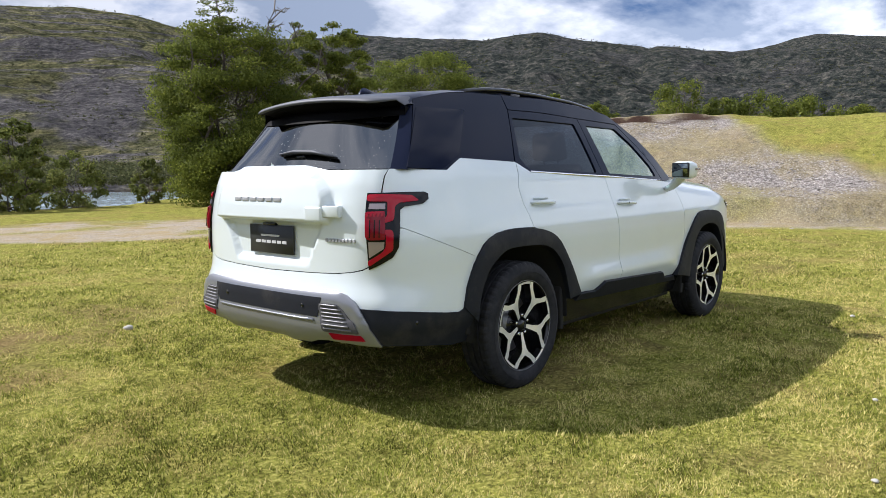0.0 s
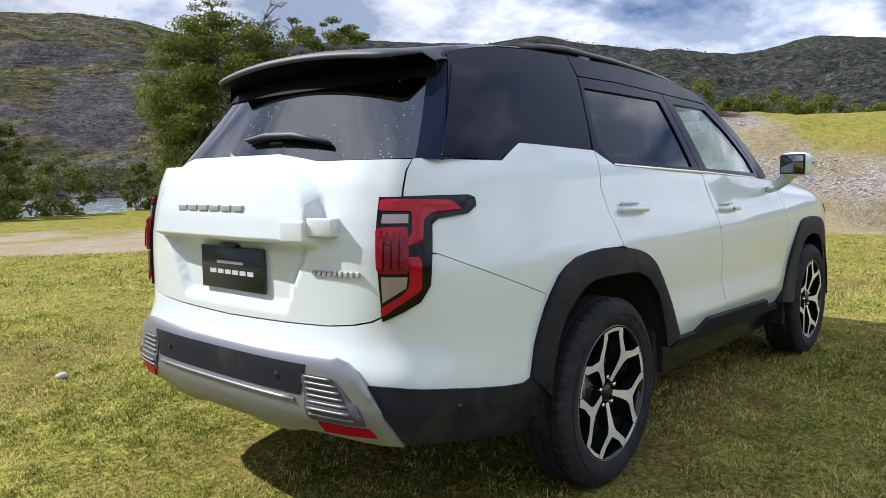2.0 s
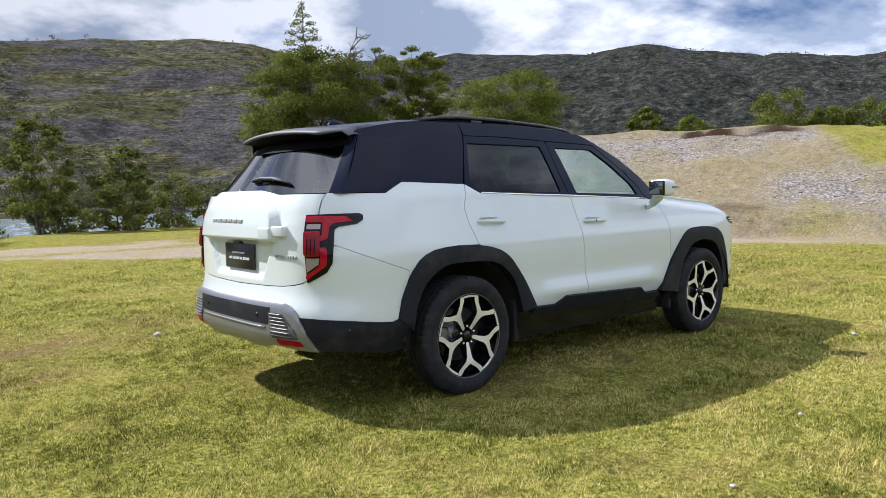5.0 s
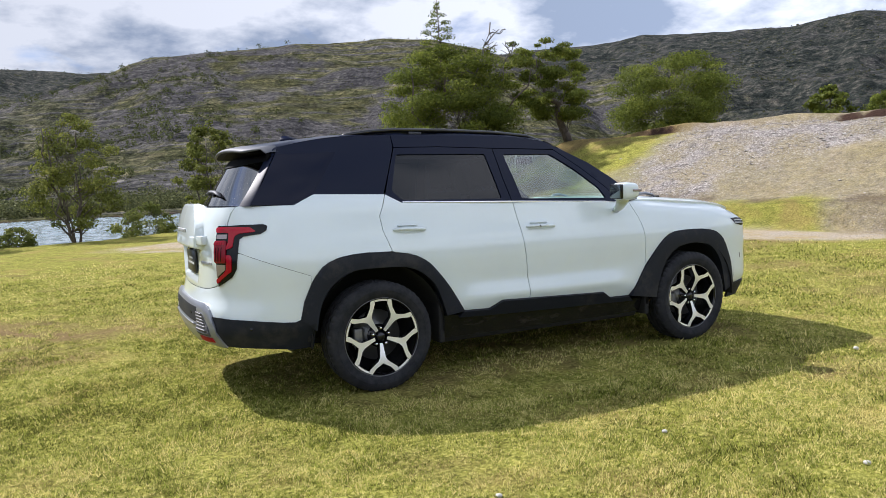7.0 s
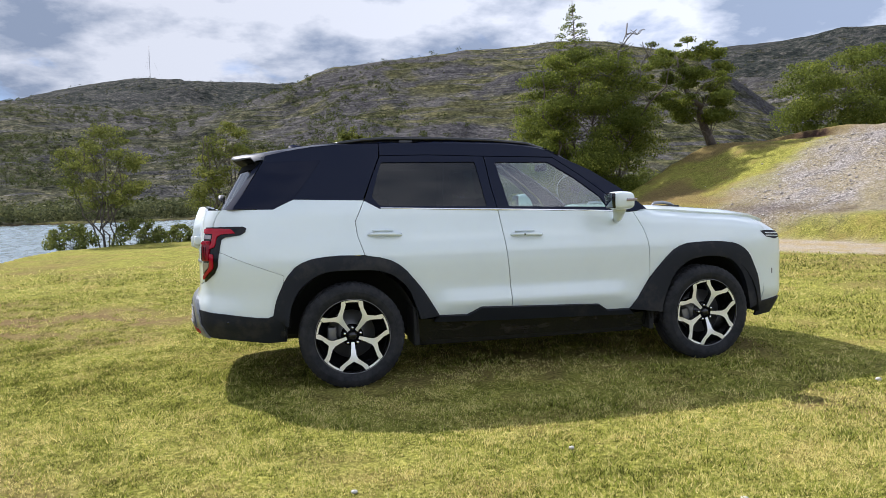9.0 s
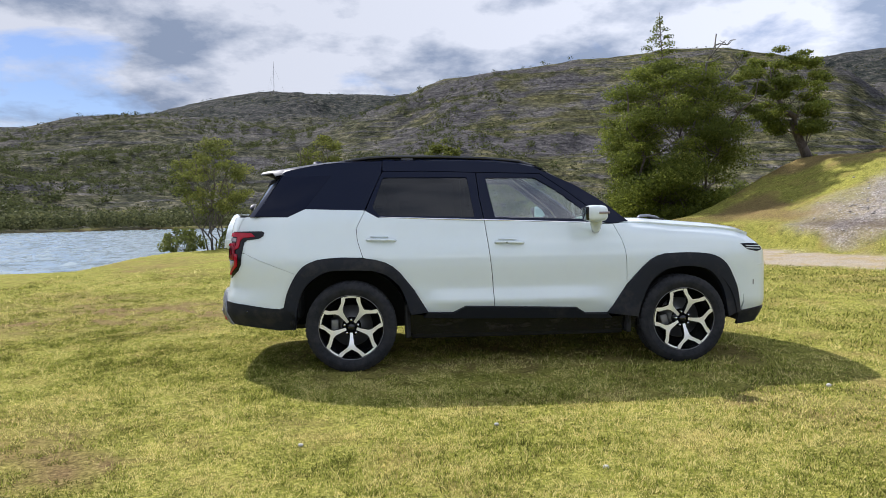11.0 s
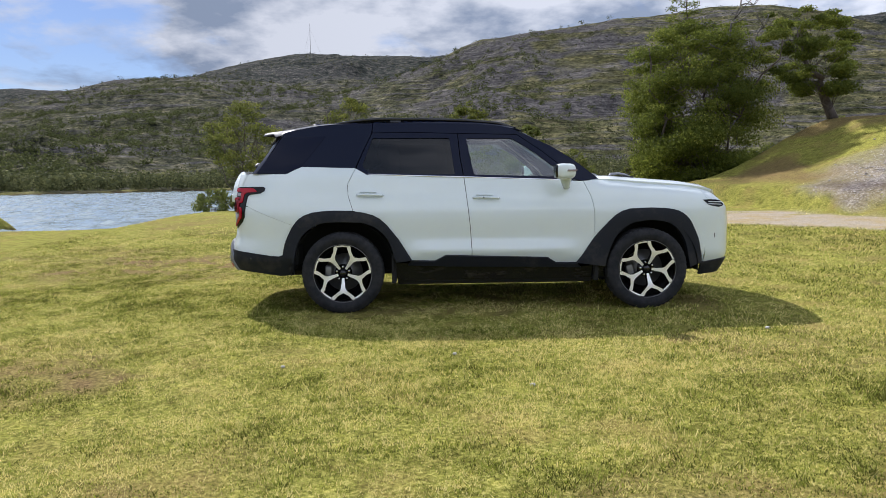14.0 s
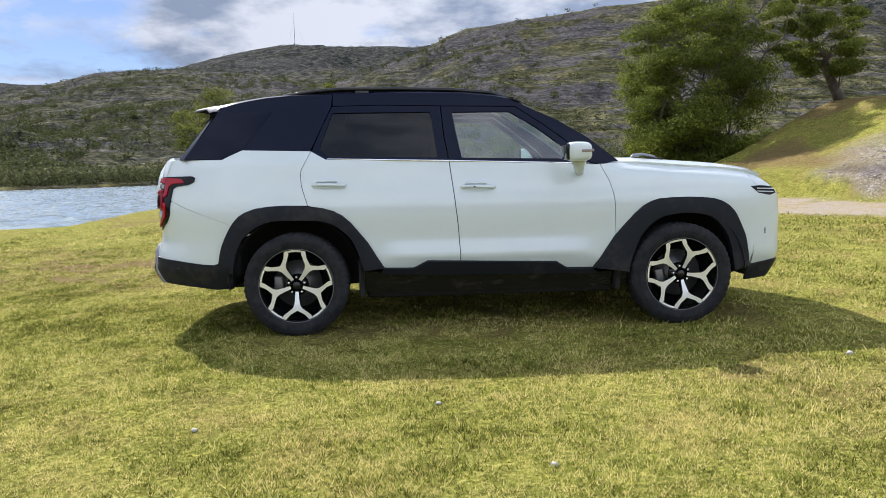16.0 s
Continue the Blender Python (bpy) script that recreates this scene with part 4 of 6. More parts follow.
for name, frame_o, glass_o, doors, m in (("rear_door", REAR_FRAME, REAR_GLASS, rear_doors, tint_m), ("front_door", FRONT_FRAME, FRONT_GLASS, front_doors, green_m)):
    both("window_frame", panel(frame_o, cabin, 0.045, gap=0.0015, holes=[shrunk(glass_o, 0.004)]), black_m, doors, "black window frame")
    both("window", panel(glass_o, cabin, 0.06, thick=0.0, proud=-0.008, soft=0), m, doors, "tinted door window")
CANT = [(0.265, 1.582), (0.6, 1.584), (1.029, 1.569), (1.56, 1.556), (1.76, 1.416), (1.97, 1.252), (2.055, 1.15), (2.13, 1.135), (2.275, 1.150), (2.065, 1.318), (1.852, 1.451), (1.66, 1.540)] + [(x, roof_edge(x)) for x in (1.5, 1.3, 1.1, 0.8, 0.5, 0.265)]
both("roof_side", panel(CANT, cabin, 0.05), black_m, PAIR, "gloss black roof side and windscreen pillar")
BELT = [(0.232, 1.209), (0.703, 1.190), (1.066, 1.178), (1.868, 1.145), (2.05, 1.135)]
both("belt_strip", tube([(x, -cabin_y(x, z) - 0.006, z) for x, z in BELT], 0.007, 6), chrome_m, PAIR, "thin chrome belt strip")


# corner strips between the cabin's sides and the rear window, and along the windscreen
def strip(edge_a, edge_b, corner, n=8):
    bm = bmesh.new()
    rows = []
    for a, b, c in zip(edge_a, edge_b, corner):
        a, b, c = Vector(a), Vector(b), Vector(c)
        rows.append([bm.verts.new(a * (1 - t) ** 2 + c * 2 * t * (1 - t) + b * t * t) for t in [k / n for k in range(n + 1)]])
    for p, q in zip(rows, rows[1:]):
        for k in range(n):
            bm.faces.new((p[k], p[k + 1], q[k + 1], q[k]))
    bmesh.ops.recalc_face_normals(bm, faces=bm.faces[:])
    return smooth(bm)


zs_ = [1.222 + 0.333 * k / 12 for k in range(13)]
side_edge = [cabin(-0.747 + (z - 1.226) * 0.605, z) for z in zs_]
glass_edge = [(back_x(0.695 - (z - 1.223) * 0.45, z), -(0.695 - (z - 1.223) * 0.45), z) for z in zs_]
knee = [(a[0] * 0.8 + b[0] * 0.2, a[1] + 0.004, a[2]) for a, b in zip(side_edge, glass_edge)]
both("rear_corner_pillar", strip(side_edge, glass_edge, knee), black_m, PAIR, "gloss black corner pillar")
# roof, spoiler and its underside
w_back = 0.598


def lip_x(y):
    """Where the spoiler's edge lies: swept forward to the corner pillars at its ends."""
    return -0.768 + 0.19 * y * y + 0.10 * float(step(0.47, 0.60, abs(y)))


ROOF = [(lip_x(y) + 0.03, y) for y in np.linspace(w_back, -w_back, 23)] + [(x, -cabin_y(x, roof_edge(x))) for x in np.linspace(-0.52, 1.5, 14)] + [(1.60 + 0.05 * math.cos(y * 2.2), y) for y in np.linspace(-0.55, 0.55, 9)] + [(x, cabin_y(x, roof_edge(x))) for x in np.linspace(1.5, -0.52, 14)]
part("roof", panel(ROOF, roof, 0.06, thick=0.012), black_m, car, "gloss black roof with rear spoiler")
lip, under = bmesh.new(), bmesh.new()
lip_rows, rows = [], []
for y in np.linspace(-0.60, 0.60, 35):
    y = float(y)
    xe = lip_x(y)
    ze = roof(xe, y)[2]
    zt = 1.484 + 0.05 * y * y
    thin_ = 1 - 0.75 * float(step(0.46, 0.60, abs(y)))
    lip_rows.append([lip.verts.new(p) for p in ((xe + 0.09, y, roof(xe + 0.09, y)[2] + 0.003), (xe + 0.03, y, ze + 0.008), (xe, y, ze), (xe - 0.012 * thin_, y, ze - 0.010 * thin_), (xe - 0.014 * thin_, y, ze - 0.020 * thin_), (xe, y, ze - 0.024 * thin_))])
    rows.append([under.verts.new(p) for p in ((xe, y, ze - 0.0235 * thin_), (xe + 0.05, y, ze - 0.022), (back_x(y, 1.55) + 0.03, y, 1.55), (back_x(y, 1.53) - 0.004, y, 1.53), (back_x(y, zt) - 0.003, y, zt), (back_x(y, zt) + 0.10, y, zt - 0.004))])
for mesh_, table in ((lip, lip_rows), (under, rows)):
    for p, q in zip(table, table[1:]):
        for k in range(5):
            mesh_.faces.new((p[k], p[k + 1], q[k + 1], q[k]))
    bmesh.ops.recalc_face_normals(mesh_, faces=mesh_.faces[:])
for row in (rows[0], rows[-1]):
    under.faces.new(row[:5])
part("spoiler_lip", smooth(lip), lip_m, car, "grey spoiler lip")
part("spoiler_underside", under, cavity_m, car, "black hollow under the spoiler")
RAIL = [(-0.07, 1.674), (0.02, 1.690), (0.15, 1.706), (0.313, 1.716), (0.714, 1.712), (1.118, 1.697), (1.402, 1.672), (1.524, 1.634), (1.60, 1.592)]
rail = tube([(x, -0.505 - 0.02 * math.sin(math.pi * k / 8), z - 0.010) for k, (x, z) in enumerate(RAIL)], 0.016, 10, flat=0.9)
rails = both("roof_rail", rail, gloss_m, PAIR, "black roof rail")
web = bmesh.new()
wr = [[web.verts.new((x, -0.513, z_)) for z_ in (z - 0.012, roof(x, 0.51)[2] - 0.015)] for x, z in [(float(x), float(np.interp(x, [p[0] for p in RAIL], [p[1] for p in RAIL]))) for x in np.linspace(-0.05, 1.58, 24)]]
for p, q in zip(wr, wr[1:]):
    web.faces.new((p[0], p[1], q[1], q[0]))
both("rail_web", web, clad_m, rails)
for xa, xb in ((-0.04, 0.10), (0.42, 0.52), (1.38, 1.56)):
    zt = [float(np.interp(x, [p[0] for p in RAIL], [p[1] for p in RAIL])) for x in (xa, xb)]
    both("rail_foot", box(xa, xb, -0.532, -0.508, roof(xa, 0.52)[2] - 0.03, min(zt) - 0.01, 0.006), gloss_m, rails)
fin = bmesh.new()
fv = [(-0.37, 0.0, 0.008), (-0.16, 0.0, 0.0), (-0.345, 0.0, 0.048), (-0.315, 0.0, 0.050), (-0.37, 0.022, 0.0), (-0.37, -0.022, 0.0), (-0.24, 0.018, 0.0), (-0.24, -0.018, 0.0)]
fv = [fin.verts.new((x, y, roof_mid(x) - 0.006 + z)) for x, y, z in fv]
bmesh.ops.convex_hull(fin, input=fin.verts[:])
part("antenna", smooth(fin), black_m, car, "black shark-fin antenna")


# windscreen and bonnet
def screen(y, s):
    x = 1.63 + 0.76 * s - (0.06 + 0.22 * s) * y * y
    return (x, y, 1.612 - 0.03 * (y / 0.6) ** 2 * (1 - s) - 0.465 * s - 0.03 * (s - 0.5) ** 2)


part("windscreen", panel([(-0.555, 0.0), (0.555, 0.0), (0.70, 1.0), (-0.70, 1.0)], screen, 0.08, thick=0.004), green_m, car, "clear windscreen")
pillar_in = [screen(-0.555 - 0.145 * s, s) for s in np.linspace(0, 1, 9)]
pillar_out = [(x, -cabin_y(x, z), z) for x, z in zip(np.interp(np.linspace(0, 1, 9), [0, 0.34, 0.66, 1], [1.62, 1.852, 2.065, 2.275]), np.interp(np.linspace(0, 1, 9), [0, 0.34, 0.66, 1], [1.552, 1.451, 1.318, 1.150]))]
pillar_knee = [((a[0] * 0.4 + b[0] * 0.6), b[1] + 0.01, max(a[2], b[2]) + 0.004) for a, b in zip(pillar_in, pillar_out)]
both("windscreen_pillar", strip([tuple(p) for p in pillar_out], pillar_in, pillar_knee, 5), black_m, PAIR)


def bonnet(x, y):
    z = soft_along(HOOD_Z, x)
    s = abs(y) / 0.815
    ridge_ = 0.012 * float(step(0.62, 0.70, s)) * float(step(0.9, 0.78, s))
    return (x, y, z + 0.006 - 0.02 * s * s - 0.02 * s ** 8 + ridge_ - 0.10 * max(0, x - 3.25) * s * s)


BONNET = [(2.33 - 0.22 * y * y, y) for y in np.linspace(0.765, -0.765, 9)] + [(2.6, -0.78), (2.9, -0.78), (3.15, -0.76), (3.33, -0.69), (3.43, -0.49), (3.47, 0), (3.43, 0.49), (3.33, 0.69), (3.15, 0.76), (2.9, 0.78), (2.6, 0.78)]
part("bonnet", panel(BONNET, bonnet, 0.06, thick=0.05), white_m, car)
part("cowl", box(2.05, 2.42, -0.74, 0.74, 1.10, 1.135, 0.01), clad_m, car)
for s in (-1, 1):
    grip = part("bonnet_grip", tube([(2.40, s * 0.60, 1.155), (2.43, s * 0.60, 1.186), (2.50, s * 0.60, 1.190), (2.57, s * 0.60, 1.176), (2.62, s * 0.60, 1.150)], 0.011, 8, radii=[0.010, 0.012, 0.012, 0.011, 0.008]), silver_m, car, "silver bonnet grip")
    part("grip_base", box(2.38, 2.63, s * 0.60 - 0.03, s * 0.60 + 0.03, 1.145, 1.166, 0.006), gloss_m, grip)

# cladding: arch flares, sills and the lower rear corners
def flare(x, z):
    return (x, float(np.interp(x, RIM[:, 0], RIM[:, 1])) - 0.009 + 0.16 * max(0.0, z - 0.80) ** 1.3, z)


both("rear_arch_flare", panel(FLARE_R, flare, 0.03, thick=0.05, soft=0.003), clad_m, PAIR, "dark grey wheel-arch cladding")
both("front_arch_flare", panel(FLARE_F, flare, 0.03, thick=0.05, soft=0.003), clad_m, PAIR, "dark grey wheel-arch cladding")
SILL = [(0.604, 0.458), (0.805, 0.452), (0.903, 0.503), (1.795, 0.470), (1.874, 0.420), (2.055, 0.414), (2.10, 0.375), (1.8, 0.385), (0.9, 0.405), (0.57, 0.42)]
both("sill_cladding", panel(U(SILL), body, 0.035, thick=0.03, proud=0.020), clad_m, PAIR, "dark grey sill cladding")
LOW_SILL = [(0.43, 0.43), (0.9, 0.405), (2.10, 0.375), (2.33, 0.38), (2.33, 0.275), (2.0, 0.262), (0.5, 0.266), (0.43, 0.31)]
both("lower_sill", panel(U(LOW_SILL), body, 0.035, thick=0.05, proud=-0.012), sill_m, PAIR, "black sill splashed with dried mud")
CORNER = U([(-0.43, 0.50), (-0.519, 0.520)]) + [(1.176, 0.508), (1.099, 0.513), (0.889, 0.541), (0.741, 0.555), (0.648, 0.557), (0.684, 0.500), (0.745, 0.384)] + U([(-0.70, 0.352), (-0.567, 0.333), (-0.437, 0.340)])
both("rear_corner_cladding", panel(CORNER, body, 0.035, thick=0.05, proud=0.010), clad_m, PAIR, "black lower bumper corner with dried mud")
both("parking_sensor", lathe([(0.0, -0.004), (0.009, -0.003), (0.010, 0.004)], 12), gloss_m, PAIR)
for ob in [o for o in car.children if o.name.startswith("parking_sensor")]:
    s = 1 if ob is [o for o in car.children if o.name.startswith("parking_sensor")][0] else -1
    b = body(ux(-0.80), 0.485)
    ob.matrix_basis = pose(b[0] - 0.004, s * (b[1] - 0.006), b[2], 0, 0, 40 * -s)

# rear silver guard
half = [(0.20, 0.622), (0.483, 0.627), (0.548, 0.627), (0.590, 0.617), (0.622, 0.598), (0.649, 0.574), (0.680, 0.524), (0.722, 0.446), (0.756, 0.378), (0.70, 0.380), (0.60, 0.388), (0.47, 0.392), (0.40, 0.386), (0.34, 0.366), (0.20, 0.362), (0.14, 0.376)]
guard = part("rear_guard", panel(half + [(-a, b) for a, b in reversed(half)], body, 0.025, thick=0.06, proud=0.024, soft=0.006), silver_m, car, "satin silver bumper guard")
part("guard_strip", panel([(0.452, 0.594), (0.425, 0.496), (-0.425, 0.496), (-0.452, 0.594)], body, 0.02, thick=0.01, proud=0.027), clad_m, guard, "black plastic strip")
part("guard_ridge", tube([(body(uy(y), 0.486)[0] - 0.026, y, 0.486) for y in np.linspace(-0.41, 0.41, 15)], 0.006, 6), silver_m, guard)
for y in (-0.33, 0.33):
    disc = lathe([(0.0, -0.004), (0.010, -0.003), (0.011, 0.004)], 12)
    disc.transform(pose(body(uy(y), 0.552)[0] - 0.028, y, 0.552, 0, 0, -90))
    part("parking_sensor", disc, gloss_m, guard)
VENT = rounded([(0.432, 0.574), (0.552, 0.576), (0.588, 0.545), (0.668, 0.447), (0.458, 0.441)], 0.018)
for s, tail in ((1, "right"), (-1, "left")):
    bm = panel(VENT, body, 0.02, thick=0.01, proud=0.028)
    vent = part("vent", bm if s > 0 else mirrored(bm), vent_m, guard, "slatted bumper vent")
    for k in range(7):
        z = 0.452 + 0.0190 * k
        y0 = float(np.interp(z, [0.445, 0.575], [-0.462, -0.440]))
        y1 = float(np.interp(z, [0.445, 0.545, 0.575], [-0.628, -0.565, -0.535]))
        slat = tube([(body(uy(y), z)[0] - 0.027, body(uy(y), z)[1] - 0.010, z) for y in np.linspace(y0, y1, 8)], 0.0046, 6)
        part("slat", slat if s > 0 else mirrored(slat), slat_m, vent)
    bm = panel([(0.495, 0.436), (0.668, 0.438), (0.686, 0.414), (0.515, 0.410)], body, 0.02, thick=0.01, proud=0.029)
    part("reflector", bm if s > 0 else mirrored(bm), reflector_m, guard, "red reflector")

# tail lamps
LAMP = [(0.680, 1.108), (0.831, 1.110), (1.010, 1.110), (1.034, 1.100), (1.030, 1.074), (0.990, 1.054), (0.877, 1.042), (0.853, 1.026), (0.847, 0.941), (0.840, 0.850), (0.810, 0.802), (0.753, 0.769), (0.695, 0.742), (0.688, 0.826), (0.679, 0.943), (0.676, 1.026)]
for s in (1, -1):
    def side_of(bm):
        return bm if s > 0 else mirrored(bm)

    lamp = part("tail_lamp", side_of(panel(LAMP, body, 0.03, thick=0.02, proud=0.014, soft=0.006)), lamp_m, car, "red and black tail lamp")
    top = rounded([(0.684, 1.098), (0.769, 1.099), (0.925, 1.091), (0.962, 1.064), (0.852, 1.058), (0.820, 1.043), (0.816, 0.976), (0.770, 0.964), (0.770, 0.985), (0.783, 1.0), (0.783, 1.064), (0.686, 1.066)], 0.012)
    low = rounded([(0.766, 0.934), (0.806, 0.934), (0.814, 0.916), (0.812, 0.838), (0.698, 0.758), (0.692, 0.784), (0.760, 0.826), (0.778, 0.850), (0.779, 0.913), (0.765, 0.916)], 0.012)
    part("brake_lens", side_of(panel(top, body, 0.02, thick=0.008, proud=0.023, soft=0.003)), red_m, lamp, "red lens")
    part("brake_lens", side_of(panel(low, body, 0.02, thick=0.008, proud=0.023, soft=0.003)), red_m, lamp, "red lens")
    core = rounded([(0.679, 1.018), (0.773, 1.020), (0.777, 0.888), (0.700, 0.886), (0.683, 0.896)], 0.012)
    part("lamp_core", side_of(panel(core, body, 0.02, thick=0.012, proud=0.028, soft=0.006)), deep_red_m, lamp, "ribbed deep red lens")
    for k in range(5):
        u0 = 0.688 + 0.017 * k
        part("lens_facet", side_of(panel([(u0, 1.008), (u0 + 0.010, 1.009), (u0 + 0.008, 0.994), (u0 - 0.002, 0.993)], body, 0.02, thick=0.003, proud=0.031)), red_m, lamp)
    for k in range(3):
        u0 = 0.704 + 0.022 * k
        part("lens_rib", side_of(panel([(u0, 0.978), (u0 + 0.004, 0.978), (u0 + 0.004, 0.898), (u0, 0.898)], body, 0.02, thick=0.003, proud=0.031)), lamp_m, lamp)
    part("clear_lens", side_of(panel([(0.697, 1.056), (0.773, 1.055), (0.773, 1.030), (0.694, 1.031)], body, 0.02, thick=0.006, proud=0.019)), clear_m, lamp, "clear lens")
    part("clear_lens", side_of(panel([(0.697, 0.877), (0.773, 0.877), (0.769, 0.845), (0.700, 0.800)], body, 0.02, thick=0.006, proud=0.019)), clear_m, lamp, "clear lens")
    # head lamps
    head = part("head_lamp", side_of(panel(U([(3.19, 0.952), (3.26, 0.955), (3.37, 0.945), (3.40, 0.90), (3.34, 0.885), (3.245, 0.905)]), body, 0.03, thick=0.02, proud=0.004)), lamp_m, car, "narrow black head lamp with two pale light strips")
    for k in range(2):
        z0 = 0.938 - 0.020 * k
        part("lamp_lens", side_of(panel(U([(3.235, z0), (3.37, z0 - 0.008), (3.37, z0 - 0.014), (3.235, z0 - 0.007)]), body, 0.03, thick=0.003, proud=0.008)), bars_m, head, "thin pale light strip")
    part("grille_edge", side_of(panel([(uf(-0.55), 0.86), (uf(0), 0.86), (uf(0), 0.70), (uf(-0.55), 0.72)], body, 0.05, thick=0.01, proud=0.006)), gloss_m, car)
    part("side_marker", side_of(panel(U([(3.303, 0.655), (3.311, 0.655), (3.311, 0.615), (3.303, 0.615)]), body, 0.03, thick=0.004, proud=0.003)), slat_m, car)
    part("bumper_fold", side_of(panel(U([(3.33, 0.775), (3.40, 0.79), (3.43, 0.783), (3.40, 0.778)]), body, 0.03, thick=0.004, proud=0.004)), white_m, car)

# door handles: a dished pocket with a bar over it
for doors, xa, xb, z in ((rear_doors, 0.130, 0.360, 1.030), (front_doors, 1.145, 1.378, 0.995)):
    for s, door in zip((1, -1), doors):
        y = body(ux((xa + xb) / 2), z)[1]
        bar = tube([(xa, y + 0.004, z), (xa + 0.02, y - 0.022, z + 0.004), (xa + 0.06, y - 0.030, z + 0.005), (xb - 0.05, y - 0.030, z), (xb - 0.015, y - 0.022, z - 0.003), (xb, y + 0.004, z - 0.004)], 0.013, 10, radii=[0.008, 0.010, 0.011, 0.011, 0.010, 0.008])
        h = part("door_handle", bar if s > 0 else mirrored(bar), white_m, door)
        pocket = tube([(xa + 0.03, y - 0.001, z + 0.026), ((xa + xb) / 2, y - 0.004, z + 0.028), (xb - 0.06, y - 0.001, z + 0.025)], 0.006, 6)
        part("handle_pocket", pocket if s > 0 else mirrored(pocket), white_m, h)
        if doors is front_doors:
            key = lathe([(0.0, -0.003), (0.006, -0.002), (0.006, 0.004)], 10)
            key.transform(pose(xa + 0.09, s * (y - 0.042) if s > 0 else -(y - 0.042), z + 0.004))
            part("keyhole", key, gloss_m, h)

# door mirrors
for s in (1, -1):
    shell = bmesh.new()
    bmesh.ops.create_uvsphere(shell, u_segments=32, v_segments=20, radius=1)
    for v in shell.verts:
        p = [math.copysign(abs(c) ** 0.5, c) for c in v.co]
        q = 1.0 - 0.12 * (p[0] > 0) * abs(p[1])
        v.co = Vector((1.925 + 0.085 * p[0], s * (-1.03) + 0.076 * p[1], 1.218 + 0.066 * p[2] * q))
    mirror = part("door_mirror", smooth(shell), white_m, car, "white door mirror")
    part("mirror_face", box(1.836, 1.856, s * -1.03 - 0.064, s * -1.03 + 0.064, 1.164, 1.272, 0.009, 3), gloss_m, mirror, "dark mirror surround")
    part("mirror_glass", box(-0.0015, 0.0015, -0.057, 0.057, -0.046, 0.046, 0.0007, 1, pose(1.8305, s * -1.03, 1.218, 0, -5, 0)), mirror_m, mirror, "mirror glass")
    part("mirror_lamp", box(1.93, 2.012, s * -1.108 - 0.004, s * -1.108 + 0.004, 1.215, 1.232, 0.003), clear_m, mirror)
    part("mirror_arm", tube([(1.935, s * -0.995, 1.172), (1.945, s * -0.965, 1.135), (1.96, s * -0.915, 1.095), (1.97, s * -0.868, 1.075)], 0.025, 10, radii=[0.054, 0.046, 0.036, 0.030], flat=0.7), white_m, mirror)


